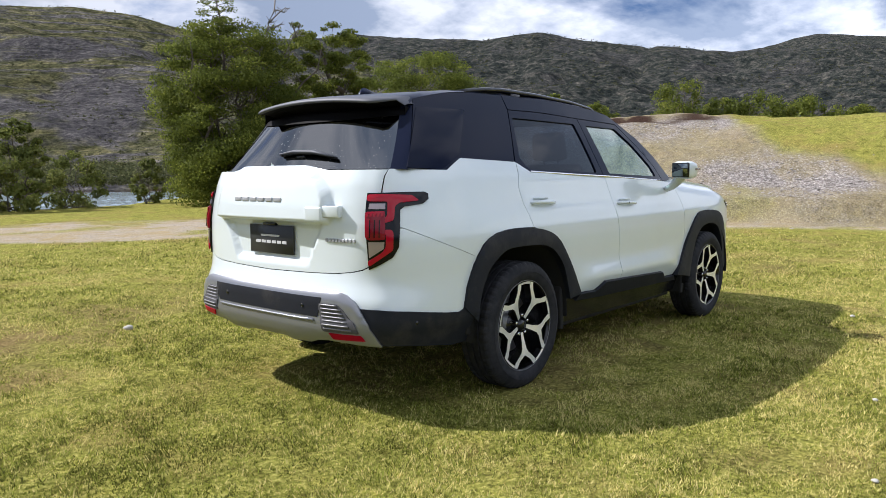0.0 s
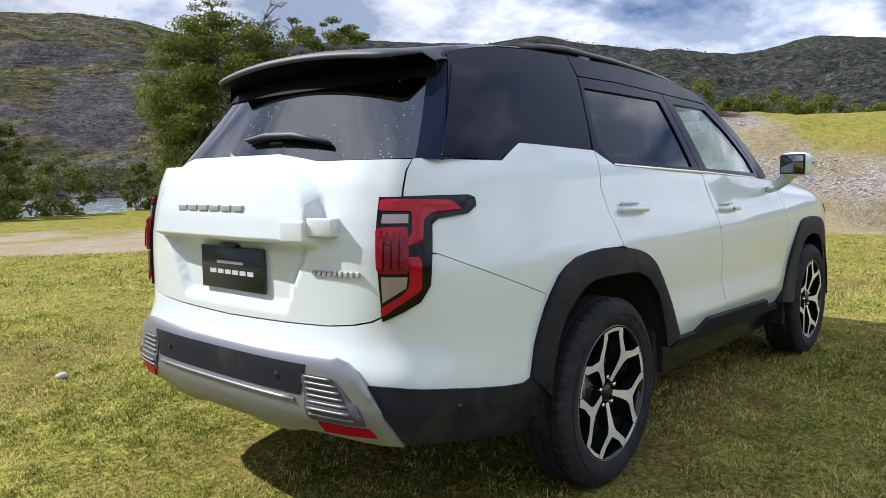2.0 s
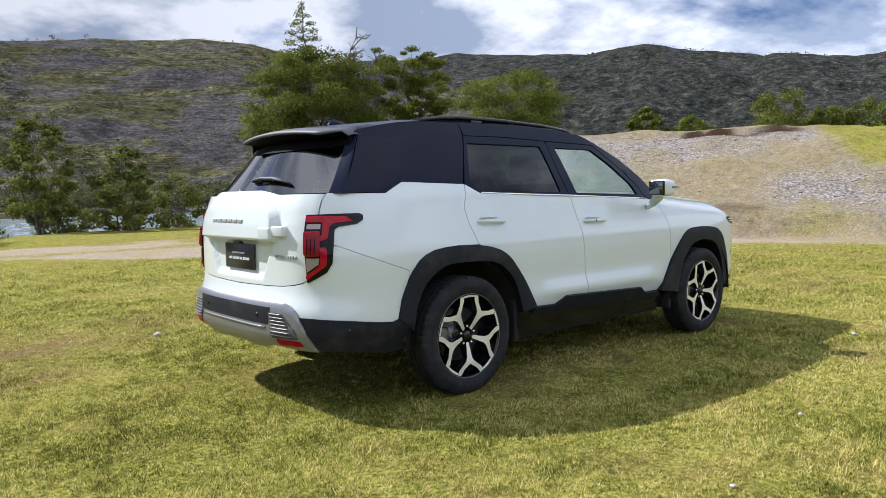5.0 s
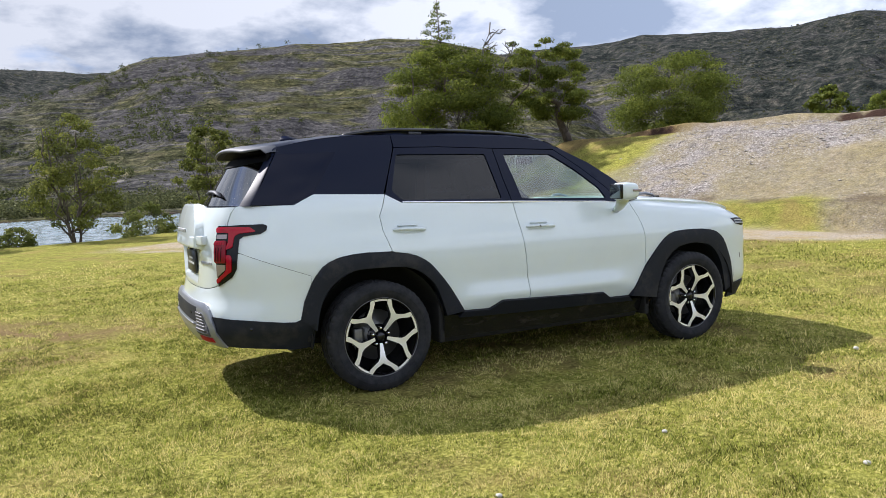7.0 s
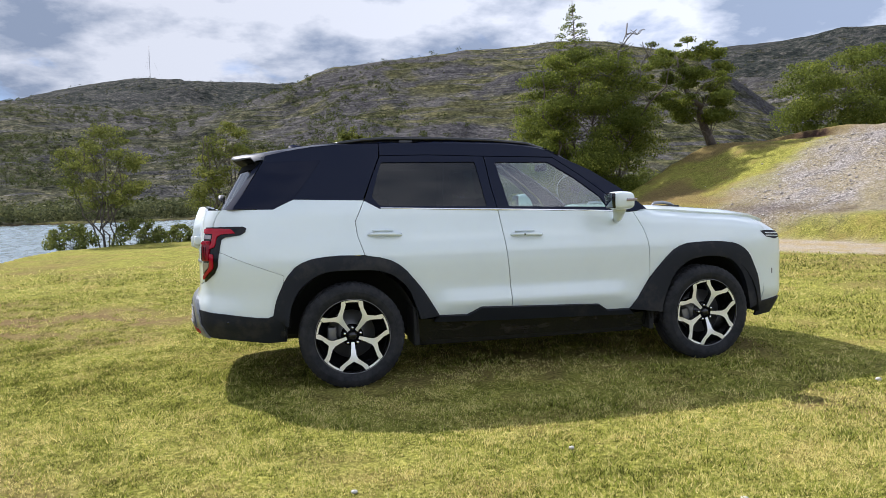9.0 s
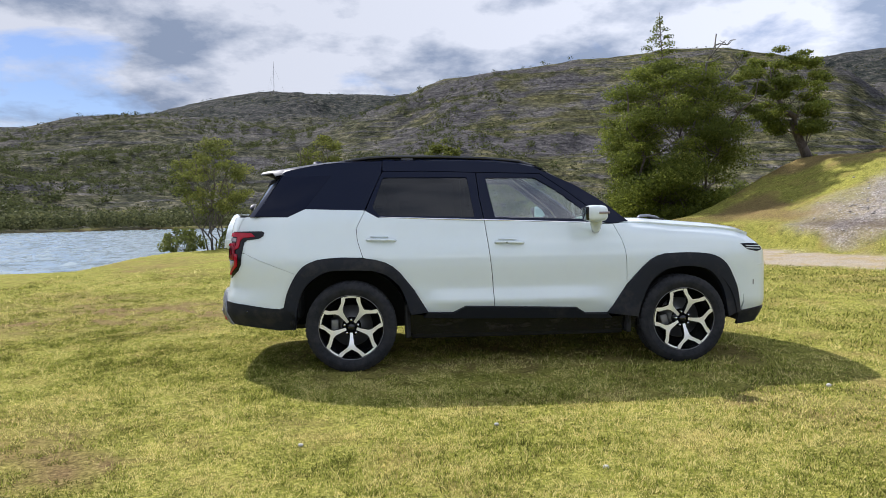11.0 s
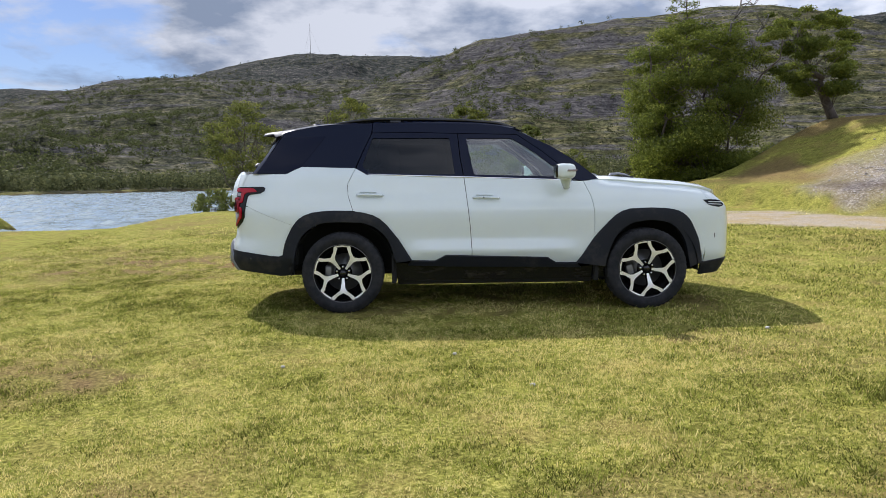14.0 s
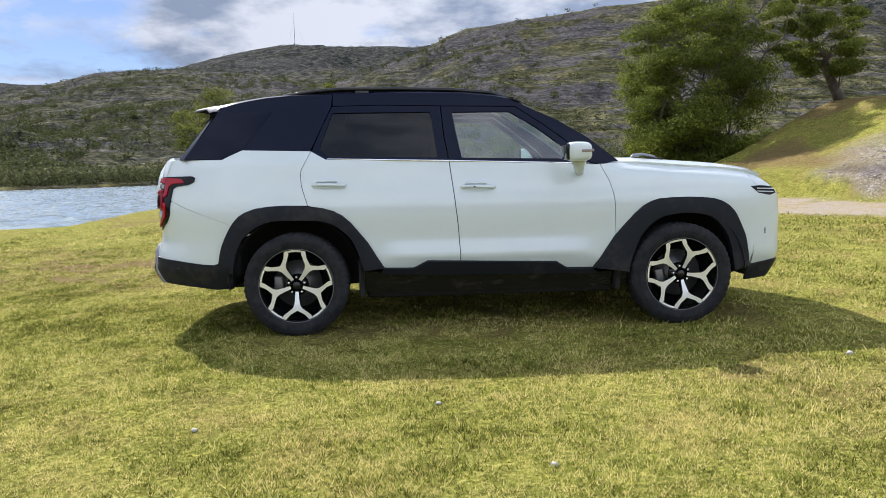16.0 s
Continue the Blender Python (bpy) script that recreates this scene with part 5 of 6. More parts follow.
# ---- wheels ----
def wheel():
    ob = bpy.data.objects.new("wheel", None)
    scene.collection.objects.link(ob)
    R, W = 0.358, 0.108
    profile = [(0.252, 0.085), (0.262, 0.10), (0.30, W), (0.325, W - 0.003), (0.343, W - 0.015), (0.352, 0.085), (R, 0.075), (R, 0.048), (R - 0.009, 0.046), (R - 0.009, 0.038), (R, 0.036), (R, 0.006), (R - 0.009, 0.004), (R - 0.009, -0.004), (R, -0.006), (R, -0.036), (R - 0.009, -0.038), (R - 0.009, -0.046), (R, -0.048), (R, -0.075), (0.352, -0.085), (0.343, -W + 0.015), (0.325, -W + 0.003), (0.30, -W), (0.262, -0.10), (0.252, -0.085)]

    def blocks(i, k):
        return -0.005 if k % 3 == 0 and i in (4, 5, 6, 7, 18, 19, 20, 21) else 0.0

    tread = lathe(profile, 150, blocks)
    for f in tread.faces:
        c = f.calc_center_median()
        f.smooth = math.hypot(c.x, c.z) < 0.338
    tyre = part("tyre", tread, rubber_m, ob, "dusty black tyre")
    part("bead_ring", lathe([(0.30, -W - 0.0015), (0.304, -W - 0.003), (0.308, -W - 0.0012)], 64), rubber_m, tyre)
    rim = part("rim", lathe([(0.249, 0.09), (0.255, 0.088), (0.257, -0.085), (0.252, -0.096), (0.248, -0.094), (0.243, -0.070), (0.225, 0.05), (0.05, 0.06)], 72), gloss_m, ob, "gloss black rim")
    part("rim_edge", lathe([(0.2515, -0.0955), (0.2535, -0.0985), (0.256, -0.095)], 72), slat_m, rim)
    part("brake_disc", lathe([(0.0, 0.03), (0.165, 0.03), (0.165, 0.012), (0.09, 0.012), (0.08, -0.02), (0.0, -0.02)], 40), steel_m, ob, "steel brake disc")
    part("brake_caliper", box(-0.165, -0.10, -0.02, 0.04, -0.06, 0.06, 0.012), steel_m, ob)

    def spoke_mesh():
        """One forked spoke, and the bar along the rim to the next one."""
        bm = bmesh.new()

        def polar(r, deg, y):
            a = radians(deg)
            return Vector((r * math.cos(a), y, r * math.sin(a)))

        stem = [(0.045, -14), (0.085, -9), (0.135, -8.5), (0.160, -12), (0.222, -25), (0.247, -25), (0.247, -19), (0.206, -14), (0.172, 0), (0.206, 14), (0.247, 19), (0.247, 25), (0.222, 25), (0.160, 12), (0.135, 8.5), (0.085, 9), (0.045, 14)]
        rise = {0.045: -0.072, 0.085: -0.080, 0.135: -0.090}
        front = [bm.verts.new(polar(r, d, rise[r] if r in rise else -0.094 - 0.05 * (r - 0.165))) for r, d in stem]
        back_ = [bm.verts.new(polar(r, d, -0.02 if r < 0.1 else -0.05)) for r, d in stem]
        # faces: halves meet at the crotch
        for a, b, c, d in ((0, 1, 15, 16), (1, 2, 14, 15), (2, 8, 8, 14)):
            q = [front[i] for i in dict.fromkeys((a, b, c, d))]
            if len(q) > 2:
                bm.faces.new(q)
        for q in ((2, 3, 8), (14, 8, 13), (3, 4, 7, 8), (13, 8, 9, 12), (4, 5, 6, 7), (12, 9, 10, 11)):
            bm.faces.new([front[i] for i in q])
        for i in range(16):
            bm.faces.new((front[i], front[i + 1], back_[i + 1], back_[i])).material_index = 1
        bmesh.ops.recalc_face_normals(bm, faces=bm.faces[:])
        return bm

    def bar_mesh():
        bm = bmesh.new()
        rows = []
        for k in range(7):
            a = radians(25.5 + (72 - 51) * k / 6)
            c, s = math.cos(a), math.sin(a)
            rows.append([bm.verts.new((r * c, y, r * s)) for r, y in ((0.234, -0.060), (0.234, -0.0965), (0.247, -0.0985), (0.2475, -0.060))])
        for p, q in zip(rows, rows[1:]):
            for i in range(3):
                bm.faces.new((p[i], p[i + 1], q[i + 1], q[i])).material_index = int(i != 1)
        bmesh.ops.recalc_face_normals(bm, faces=bm.faces[:])
        return bm

    for k in range(5):
        turn = Matrix.Rotation(radians(-(270 + 72 * k)), 4, "Y")
        bm = spoke_mesh()
        bm.transform(turn)
        spoke = part("spoke", bm, [alloy_m, gloss_m], rim, "machined silver forked spoke")
        bm = bar_mesh()
        bm.transform(turn)
        part("rim_bar", bm, [alloy_m, gloss_m], rim)
    part("hub", lathe([(0.0, -0.080), (0.022, -0.079), (0.028, -0.072), (0.036, -0.03), (0.075, -0.03), (0.08, 0.03)], 32), gloss_m, rim, "black hub cap")
    part("hub_badge", lathe([(0.014, -0.0765), (0.018, -0.078), (0.022, -0.0765)], 24), chrome_m, rim)
    for k in range(5):
        a = radians(90 + 72 * k)
        nut = lathe([(0.0, -0.078), (0.007, -0.077), (0.009, -0.074), (0.009, -0.03)], 8)
        nut.transform(Matrix.Translation((0.056 * math.cos(a), 0, 0.056 * math.sin(a))))
        part("wheel_nut", nut, chrome_m, rim)
    return ob


first_wheel = wheel()
first_wheel.parent = car
tagged(first_wheel, "dusty tyre on a five-spoke black and silver alloy wheel")
first_wheel.matrix_basis = pose(0, -0.838, 0.352)
for x, y, turn, spin in ((2.68, -0.838, 0, -12), (0.0, 0.838, 180, 14), (2.68, 0.838, 180, 40)):
    copy_thing(first_wheel, pose(x, y, 0.352, 0, 0, turn) @ Matrix.Rotation(radians(spin), 4, "Y"))

# wheel houses, floor and cabin
for x in (0.0, 2.68):
    for s in (-1, 1):
        bm = bmesh.new()
        rows = []
        for k in range(19):
            a = math.pi * (k / 18) * 1.04 - 0.06
            rows.append([bm.verts.new((x + 0.455 * math.cos(a), s * y, 0.36 + 0.465 * math.sin(a))) for y in (0.925, 0.55)])
        hub_v = [bm.verts.new((r[1].co.x, s * 0.55, min(r[1].co.z, 0.36))) for r in rows]
        for i in range(18):
            bm.faces.new((rows[i][0], rows[i + 1][0], rows[i + 1][1], rows[i][1]))
        bm.faces.new([r[1] for r in rows])
        for v in hub_v:
            bm.verts.remove(v)
        part("wheel_house", smooth(bm), dark_m, car)
part("floor_pan", box(-0.70, 3.25, -0.55, 0.55, 0.29, 0.36, 0.03), dark_m, car)
part("floor_tunnel", box(0.47, 2.25, -0.55, 0.55, 0.21, 0.34, 0.03), dark_m, car)
part("floor_side", box(0.47, 2.22, -0.80, 0.80, 0.225, 0.42, 0.03), dark_m, car)
part("boot_floor", box(-0.92, -0.40, -0.78, 0.78, 0.40, 0.62, 0.03), dark_m, car)
part("silencer", box(-0.75, -0.50, -0.05, 0.45, 0.29, 0.40, 0.04), dark_m, car)
part("engine_bulk", box(2.30, 3.25, -0.52, 0.52, 0.36, 1.0, 0.05), dark_m, car)
for x in (0.445, -0.455, 2.235):
    for s in (-1, 1):
        part("splash_guard", box(x - 0.02, x + 0.02, s * 0.76 - 0.14, s * 0.76 + 0.14, 0.25 if x > 0 else 0.37, 0.52, 0.012), dark_m, car)
part("axle_beam", tube([(0.0, -0.75, 0.34), (0.0, 0.75, 0.34)], 0.04, 10), dark_m, car)
shell_in = [(ux(-0.30), 0.60), (ux(-0.62), 0.56), (uy(-0.62), 0.56), (uy(-0.62), 1.20), (ux(-0.70), 1.20), (ux(0.5), 1.17), (ux(2.15), 1.11), (ux(2.15), 0.75), (ux(2.10), 0.45), (ux(0.62), 0.48), (ux(0.42), 0.79), (ux(0.0), 0.92), (ux(-0.40), 0.84), (ux(-0.56), 0.62)][1:]
both("inner_shell", panel(shell_in, body, 0.1, thick=0, proud=-0.035), dark_m, PAIR)
part("inner_gate", panel([(uy(-0.62), 0.70), (uy(-0.62), 1.19), (uy(0.62), 1.19), (uy(0.62), 0.70)], body, 0.1, thick=0, proud=-0.035), dark_m, car)
part("nose_back", panel([(ux(3.1), 0.95), (ux(3.3), 0.93), (mid_front, 0.90), (mid_front, 0.3), (ux(3.3), 0.3), (ux(3.24), 0.4), (ux(3.2), 0.8)], body, 0.1, thick=0, proud=-0.03), dark_m, car)


def seat(x, y, w=0.52):
    s = part("seat", box(x - 0.02, x + 0.50, y - w / 2, y + w / 2, 0.55, 0.72, 0.05, 3), cloth_m, car, "dark seat")
    part("backrest", box(-0.07, 0.07, -w / 2, w / 2, 0, 0.62, 0.05, 3, pose(x, y, 0.66, 0, -14, 0), 0.85), cloth_m, s)
    part("headrest", box(-0.05, 0.05, -0.13, 0.13, 0, 0.2, 0.04, 3, pose(x - 0.17, y, 1.29, 0, -10, 0), 0.9), cloth_m, s)
    for k in (-0.06, 0.06):
        part("headrest_post", tube([(x - 0.145, y + k, 1.22), (x - 0.165, y + k, 1.30)], 0.008, 6), chrome_m, s)


for x in (1.28, 0.42):
    for y in (-0.38, 0.38):
        seat(x, y)
part("dashboard", box(1.98, 2.35, -0.76, 0.76, 0.72, 1.10, 0.06, 3), trim_m, car, "dark dashboard")
part("instrument_hood", box(1.90, 2.06, 0.10, 0.64, 1.04, 1.14, 0.03, 3), trim_m, car)
wheel_ring = lathe([(0.17, -0.014), (0.184, -0.01), (0.188, 0.0), (0.184, 0.01), (0.17, 0.014), (0.164, 0.0), (0.17, -0.014)], 40)
wheel_ring.transform(pose(1.78, 0.38, 1.02, 0, 0, 90) @ pose(0, 0, 0, 22, 0, 0))
steering = part("steering_wheel", wheel_ring, trim_m, car)
part("steering_hub", box(-0.03, 0.03, -0.17, 0.17, -0.04, 0.04, 0.02, 2, pose(1.79, 0.38, 1.02, 0, 22, 0)), trim_m, steering)
part("centre_mirror", box(1.70, 1.73, -0.11, 0.11, 1.47, 1.53, 0.012), gloss_m, car)
part("roof_lining", panel([(-0.45, -0.58), (1.50, -0.58), (1.50, 0.58), (-0.45, 0.58)], lambda x, y: (x, y, roof(x, y)[2] - 0.04), 0.2, thick=0), trim_m, car)
part("parcel_cover", box(-0.72, 0.25, -0.68, 0.68, 1.02, 1.05, 0.01), dark_m, car)

# ---- plants ----
def leafage(name, dark, mid, light, glow=0.35):
    """Leaves: a matt face that lets some light through, its green different from leaf to leaf."""
    m = bpy.data.materials.new(name)
    m.use_nodes = True
    t = m.node_tree
    t.nodes.clear()
    c = ramp(m, attribute(m, "tint"), [(0.0, dark), (0.55, mid), (1.0, light)])
    flat_, thin, shine = add(m, "ShaderNodeBsdfDiffuse"), add(m, "ShaderNodeBsdfTranslucent"), add(m, "ShaderNodeBsdfGlossy", Roughness=0.5)
    shine.inputs["Color"].default_value = (0.3, 0.3, 0.3, 1)
    mix, mix2, out = add(m, "ShaderNodeMixShader", Fac=glow), add(m, "ShaderNodeMixShader", Fac=0.02), add(m, "ShaderNodeOutputMaterial")
    join(m, c, flat_.inputs[0])
    join(m, c, thin.inputs[0])
    join(m, flat_.outputs[0], mix.inputs[1])
    join(m, thin.outputs[0], mix.inputs[2])
    join(m, mix.outputs[0], mix2.inputs[1])
    join(m, shine.outputs[0], mix2.inputs[2])
    join(m, mix2.outputs[0], out.inputs[0])
    return m


tree_leaf_m = leafage("beech_leaves", (0.036, 0.050, 0.011), (0.118, 0.145, 0.024), (0.31, 0.33, 0.06), 0.52)
bush_leaf_m = leafage("bush_leaves", (0.04, 0.055, 0.018), (0.13, 0.15, 0.035), (0.28, 0.28, 0.085))
thicket_m = leafage("thicket_leaves", (0.040, 0.047, 0.022), (0.10, 0.110, 0.045), (0.20, 0.20, 0.095), 0.3)
willow_m = leafage("willow_leaves", (0.045, 0.056, 0.014), (0.135, 0.15, 0.032), (0.29, 0.29, 0.075), 0.4)
scrub_m = leafage("scrub_leaves", (0.032, 0.036, 0.018), (0.068, 0.072, 0.034), (0.115, 0.112, 0.054), 0.4)
hill_bush_m = leafage("hill_bush_leaves", (0.032, 0.040, 0.015), (0.070, 0.082, 0.030), (0.13, 0.14, 0.055), 0.4)
grass_m = leafage("grass_blades", (0.055, 0.058, 0.012), (0.295, 0.335, 0.050), (0.74, 0.63, 0.26), 0.34)
bark_m = material("bark", (0.07, 0.055, 0.045), 0.9)
join(bark_m, ramp(bark_m, noise_of(bark_m, 14, 6, 0.7, stretch=(1, 1, 0.25)), [(0.3, (0.03, 0.024, 0.02)), (0.7, (0.14, 0.115, 0.095))]), shader(bark_m).inputs["Base Color"])
dead_m = material("dead_wood", (0.13, 0.12, 0.108), 0.9)


def leaf_mesh(name, centres, sizes, rng, m, tints, long=1.5, level=0.35, facing_=None, stray=0.55):
    """Small leaf-shaped faces about the centres: four corners each, turned every way, rather level."""
    n = len(centres)
    d = rng.normal(size=(n, 3))
    d[:, 2] *= level
    d /= np.linalg.norm(d, axis=1)[:, None]
    if facing_ is not None:
        up = facing_ + stray * rng.normal(size=(n, 3))
        up /= np.linalg.norm(up, axis=1)[:, None]
        d = np.cross(up, rng.normal(size=(n, 3)))
        d /= np.linalg.norm(d, axis=1)[:, None]
        e = np.cross(up, d)
    else:
        e = np.cross(d, rng.normal(size=(n, 3)))
        e /= np.linalg.norm(e, axis=1)[:, None]
    s = sizes[:, None]
    quad = np.stack([centres - d * s * long / 2, centres + e * s * 0.42, centres + d * s * long / 2, centres - e * s * 0.42], 1).reshape(-1, 3)
    me = bpy.data.meshes.new(name)
    me.vertices.add(n * 4)
    me.vertices.foreach_set("co", quad.astype(np.float32).ravel())
    me.loops.add(n * 4)
    me.loops.foreach_set("vertex_index", np.arange(n * 4, dtype=np.int32))
    me.polygons.add(n)
    me.polygons.foreach_set("loop_start", np.arange(0, n * 4, 4, dtype=np.int32))
    me.update(calc_edges=True)
    me.attributes.new("tint", "FLOAT", "POINT").data.foreach_set("value", np.repeat(tints, 4).astype(np.float32))
    return me


def limb(bm, a, b, ra, rb, rng, n=5, sag=0.0, sides=7):
    a, b = Vector(a), Vector(b)
    pts = []
    for k in range(n + 1):
        t = k / n
        j = (b - a).length * 0.05 * math.sin(math.pi * t)
        pts.append(a.lerp(b, t) + Vector((rng.normal() * j, rng.normal() * j, rng.normal() * j - sag * math.sin(math.pi * t))))
    other = tube(pts, ra, sides, radii=[ra + (rb - ra) * k / n for k in range(n + 1)])
    me = bpy.data.meshes.new("limb")
    other.to_mesh(me)
    other.free()
    bm.from_mesh(me)
    bpy.data.meshes.remove(me)
    return pts


def tree(x, y, tall, wide, label, seed, leaves=9000, leaf=0.085, lean=(0.0, 0.0), bare=0.18, m=None, stems=1, spire=0.0, dead=0, name="tree", flat_=0.55, group="trees on the bank and shore", clumps=46, trunk=0.035, sink=0.05, base=None, thin=1.0, dome=0.0):
    """A tree: tapered trunk, limbs that reach the clumps of its crown, and a crown of leaves in layered clumps."""
    rng = np.random.default_rng(seed)
    z = (height(x, y) if base is None else base) - sink
    ob = thing(name, label, "bush" if name == "bush" else "tree", group, at=(x, y, z))
    wood = bmesh.new()
    tips = []
    for s in range(stems):
        off = Vector((rng.normal() * 0.12 * wide * (stems > 1), rng.normal() * 0.12 * wide * (stems > 1), 0))
        top = Vector((lean[0], lean[1], tall * 0.82)) + off * 1.8
        pts = limb(wood, off * 0.4, top, trunk * tall * 0.55 / math.sqrt(stems), 0.012 * tall * 0.3, rng, 9, sides=9)
        tips.append(pts)
    crowns = []
    for k in range(clumps):
        h = bare + (1 - bare) * ((k + 0.5) / clumps) ** 0.85
        r = wide / 2 * (math.sin(math.pi * min(1.0, (h - bare) / (1 - bare) * 0.86 + 0.13)) ** 0.7) * rng.uniform(0.35, 1.0) ** 0.6
        if dome:
            f = (h - bare) / (1 - bare)
            r = wide / 2 * (1 - abs(2 * f - dome) ** 3.2 / max(dome, 2 - dome) ** 3.2) ** 0.5 * rng.uniform(0.25, 1.0) ** 0.45
        a = k * 2.4 + rng.normal() * 0.4
        c = np.array([lean[0] * h + r * math.cos(a), lean[1] * h + r * math.sin(a), tall * h * 0.94 + rng.normal() * 0.03 * tall])
        crowns.append((c, wide * thin * rng.uniform(0.07, 0.20) * (1.15 - 0.5 * h)))
        stem = tips[k % stems]
        i = min(len(stem) - 2, max(1, int(len(stem) * max(0.05, h - 0.16))))
        limb(wood, stem[i], c, 0.010 * tall * 0.5 * (1.2 - h), 0.006, rng, 4, 0.03 * tall * 0.2, 5)
    for k in range(int(spire > 0) * 22):
        f, a = k / 21, k * 2.2
        out = 0.80 * (1 - f) ** 0.8 * rng.uniform(0.3, 1.0)
        crowns.append((np.array([lean[0] - 0.4 + out * math.cos(a), lean[1] + out * math.sin(a), tall * 0.90 + spire * f]), 0.28 - 0.17 * f))
        limb(wood, (lean[0] - 0.4, lean[1], tall * 0.88 + spire * f * 0.97), crowns[-1][0], 0.014, 0.005, rng, 3, 0, 4)
    if spire:
        limb(wood, (lean[0] - 0.2, lean[1], tall * 0.7), (lean[0] - 0.4, lean[1], tall * 0.93 + spire), 0.045, 0.008, rng, 6, 0, 5)
    part("trunk", wood, bark_m, ob)
    if dead:
        bm = bmesh.new()
        for k in range(dead):
            a = Vector((0.6 + 0.2 * k, -0.5 - 0.1 * k, tall * 0.55))
            b = Vector((1.25 + 0.75 * k, -1.0 - 0.25 * k, tall * (1.10 - 0.12 * k)))
            pts = limb(bm, a, b, 0.06, 0.02, rng, 9, 0, 6)
            for j in (3, 4, 5, 6, 7, 7, 8):
                twig = limb(bm, pts[j], pts[j] + Vector((rng.normal() * 0.42, rng.normal() * 0.2, 0.12 + 0.35 * rng.random())), 0.026, 0.011, rng, 4, 0, 5)
                for side in (-1, 1):
                    limb(bm, twig[2], twig[2] + Vector((0.18 * side + rng.normal() * 0.06, rng.normal() * 0.1, 0.16)), 0.013, 0.007, rng, 3, 0, 4)
        part("dead_branch", bm, dead_m, ob, "bare grey dead branch")
    share = np.array([c[1] ** 2 for c in crowns])
    which = rng.choice(len(crowns), leaves, p=share / share.sum())
    cs, rs = np.array([c[0] for c in crowns])[which], np.array([c[1] for c in crowns])[which]
    d = rng.normal(size=(leaves, 3))
    d /= np.linalg.norm(d, axis=1)[:, None]
    d *= rng.random(leaves)[:, None] ** 0.45
    d[:, 2] *= flat_
    pts = cs + d * rs[:, None] * 1.25
    pts[:, 2] = np.maximum(pts[:, 2], 0.05)
    tint = np.clip(0.5 + 0.13 * rng.normal(size=leaves) + 0.3 * (rng.random(len(crowns))[which] - 0.5), 0, 1)
    out = d + 0.5 * (pts - np.array([lean[0] * 0.5, lean[1] * 0.5, tall * 0.45])) / (0.5 * wide) + np.array([0, 0, 0.25])
    out /= np.linalg.norm(out, axis=1)[:, None] + 1e-6
    part("crown", leaf_mesh("crown", pts, leaf * rng.uniform(0.6, 1.3, leaves), rng, m or tree_leaf_m, tint, facing_=out), m or tree_leaf_m, ob)
    return ob


tree(9.55, 16.85, 5.8, 4.05, "tall dense green beech tree with a thin spire and dead branches", 3, 130000, 0.052, spire=1.9, dead=2, stems=4, clumps=170, bare=0.06, flat_=0.42, lean=(0.2, 0.0), thin=1.05, dome=1.05)
tree(13.9, 15.9, 3.6, 2.7, "small gnarled beech tree with a leaning dark trunk", 5, 27000, 0.052, lean=(-1.25, 0.1), bare=0.28, clumps=64, trunk=0.085, flat_=0.40, thin=0.88, dome=1.15)
tree(27.2, 24.7, 4.6, 6.0, "broad round beech tree on top of the bank", 7, 42000, 0.075, bare=0.08, clumps=90, flat_=0.42, dome=1.05, thin=0.95)
tree(34.7, 20.8, 2.6, 2.2, "young bright green tree on top of the bank", 8, 3500, 0.14, bare=0.05)
tree(-5.55, 19.0, 3.95, 2.7, "slender many-stemmed tree on the lake shore", 9, 11000, 0.052, stems=7, bare=0.38, m=willow_m, base=0.0, clumps=60, flat_=0.5, trunk=0.03, thin=0.85)
tree(-1.75, 19.2, 4.1, 2.4, "many-stemmed green tree on the lake shore", 10, 11000, 0.058, stems=5, bare=0.16, m=willow_m, base=0.05, clumps=60, flat_=0.6, thin=0.85)
tree(2.6, 22.0, 4.1, 2.4, "bushy many-stemmed tree on the lake shore", 11, 6500, 0.085, stems=4, bare=0.1, m=willow_m, base=0.1, flat_=0.6, thin=0.8)
tree(4.7, 20.4, 2.9, 2.2, "dark leafy tree on the lake shore", 12, 7000, 0.08, stems=4, bare=0.05, m=bush_leaf_m, base=0.1, flat_=0.6, thin=0.8)
for k, (x, y, tall, wide) in enumerate(((6.65, 21.0, 2.0, 2.1), (9.05, 21.0, 1.6, 1.2), (12.3, 22.4, 2.0, 2.2), (-6.5, 18.3, 0.8, 1.5), (-4.6, 18.8, 0.9, 1.6), (-3.4, 18.7, 0.7, 1.2), (0.2, 20.2, 1.2, 2.0), (3.4, 22.6, 1.4, 2.0), (14.4, 21.5, 1.8, 2.6), (16.8, 22.0, 1.7, 2.6), (14.9, 17.2, 1.1, 1.4))):
    tree(x, y, tall, wide, "low green bush on the lake shore", 20 + k, int(1500 * wide * tall ** 0.5), 0.065, stems=5, bare=0.04, m=bush_leaf_m, name="bush", group="shore bushes", clumps=34, flat_=0.8, base=max(0.0, min(2.6, height(x, y))), thin=0.75)
for k, (x, y, tall, wide) in enumerate(((38.0, 14.5, 3.0, 3.4), (40.5, 15.8, 2.0, 2.6), (36.5, 19.0, 1.8, 2.4), (41.0, 11.0, 2.0, 3.6), (42.0, 8.6, 1.6, 3.6), (43.0, 6.2, 1.3, 2.4), (40.0, 12.6, 1.8, 2.6))):
    tree(x, y, tall, wide, "bright green bush on top of the bank", 40 + k, 4200, 0.10, stems=3, bare=0.02, m=tree_leaf_m, name="bush", group="bank bushes", clumps=22, flat_=0.9)


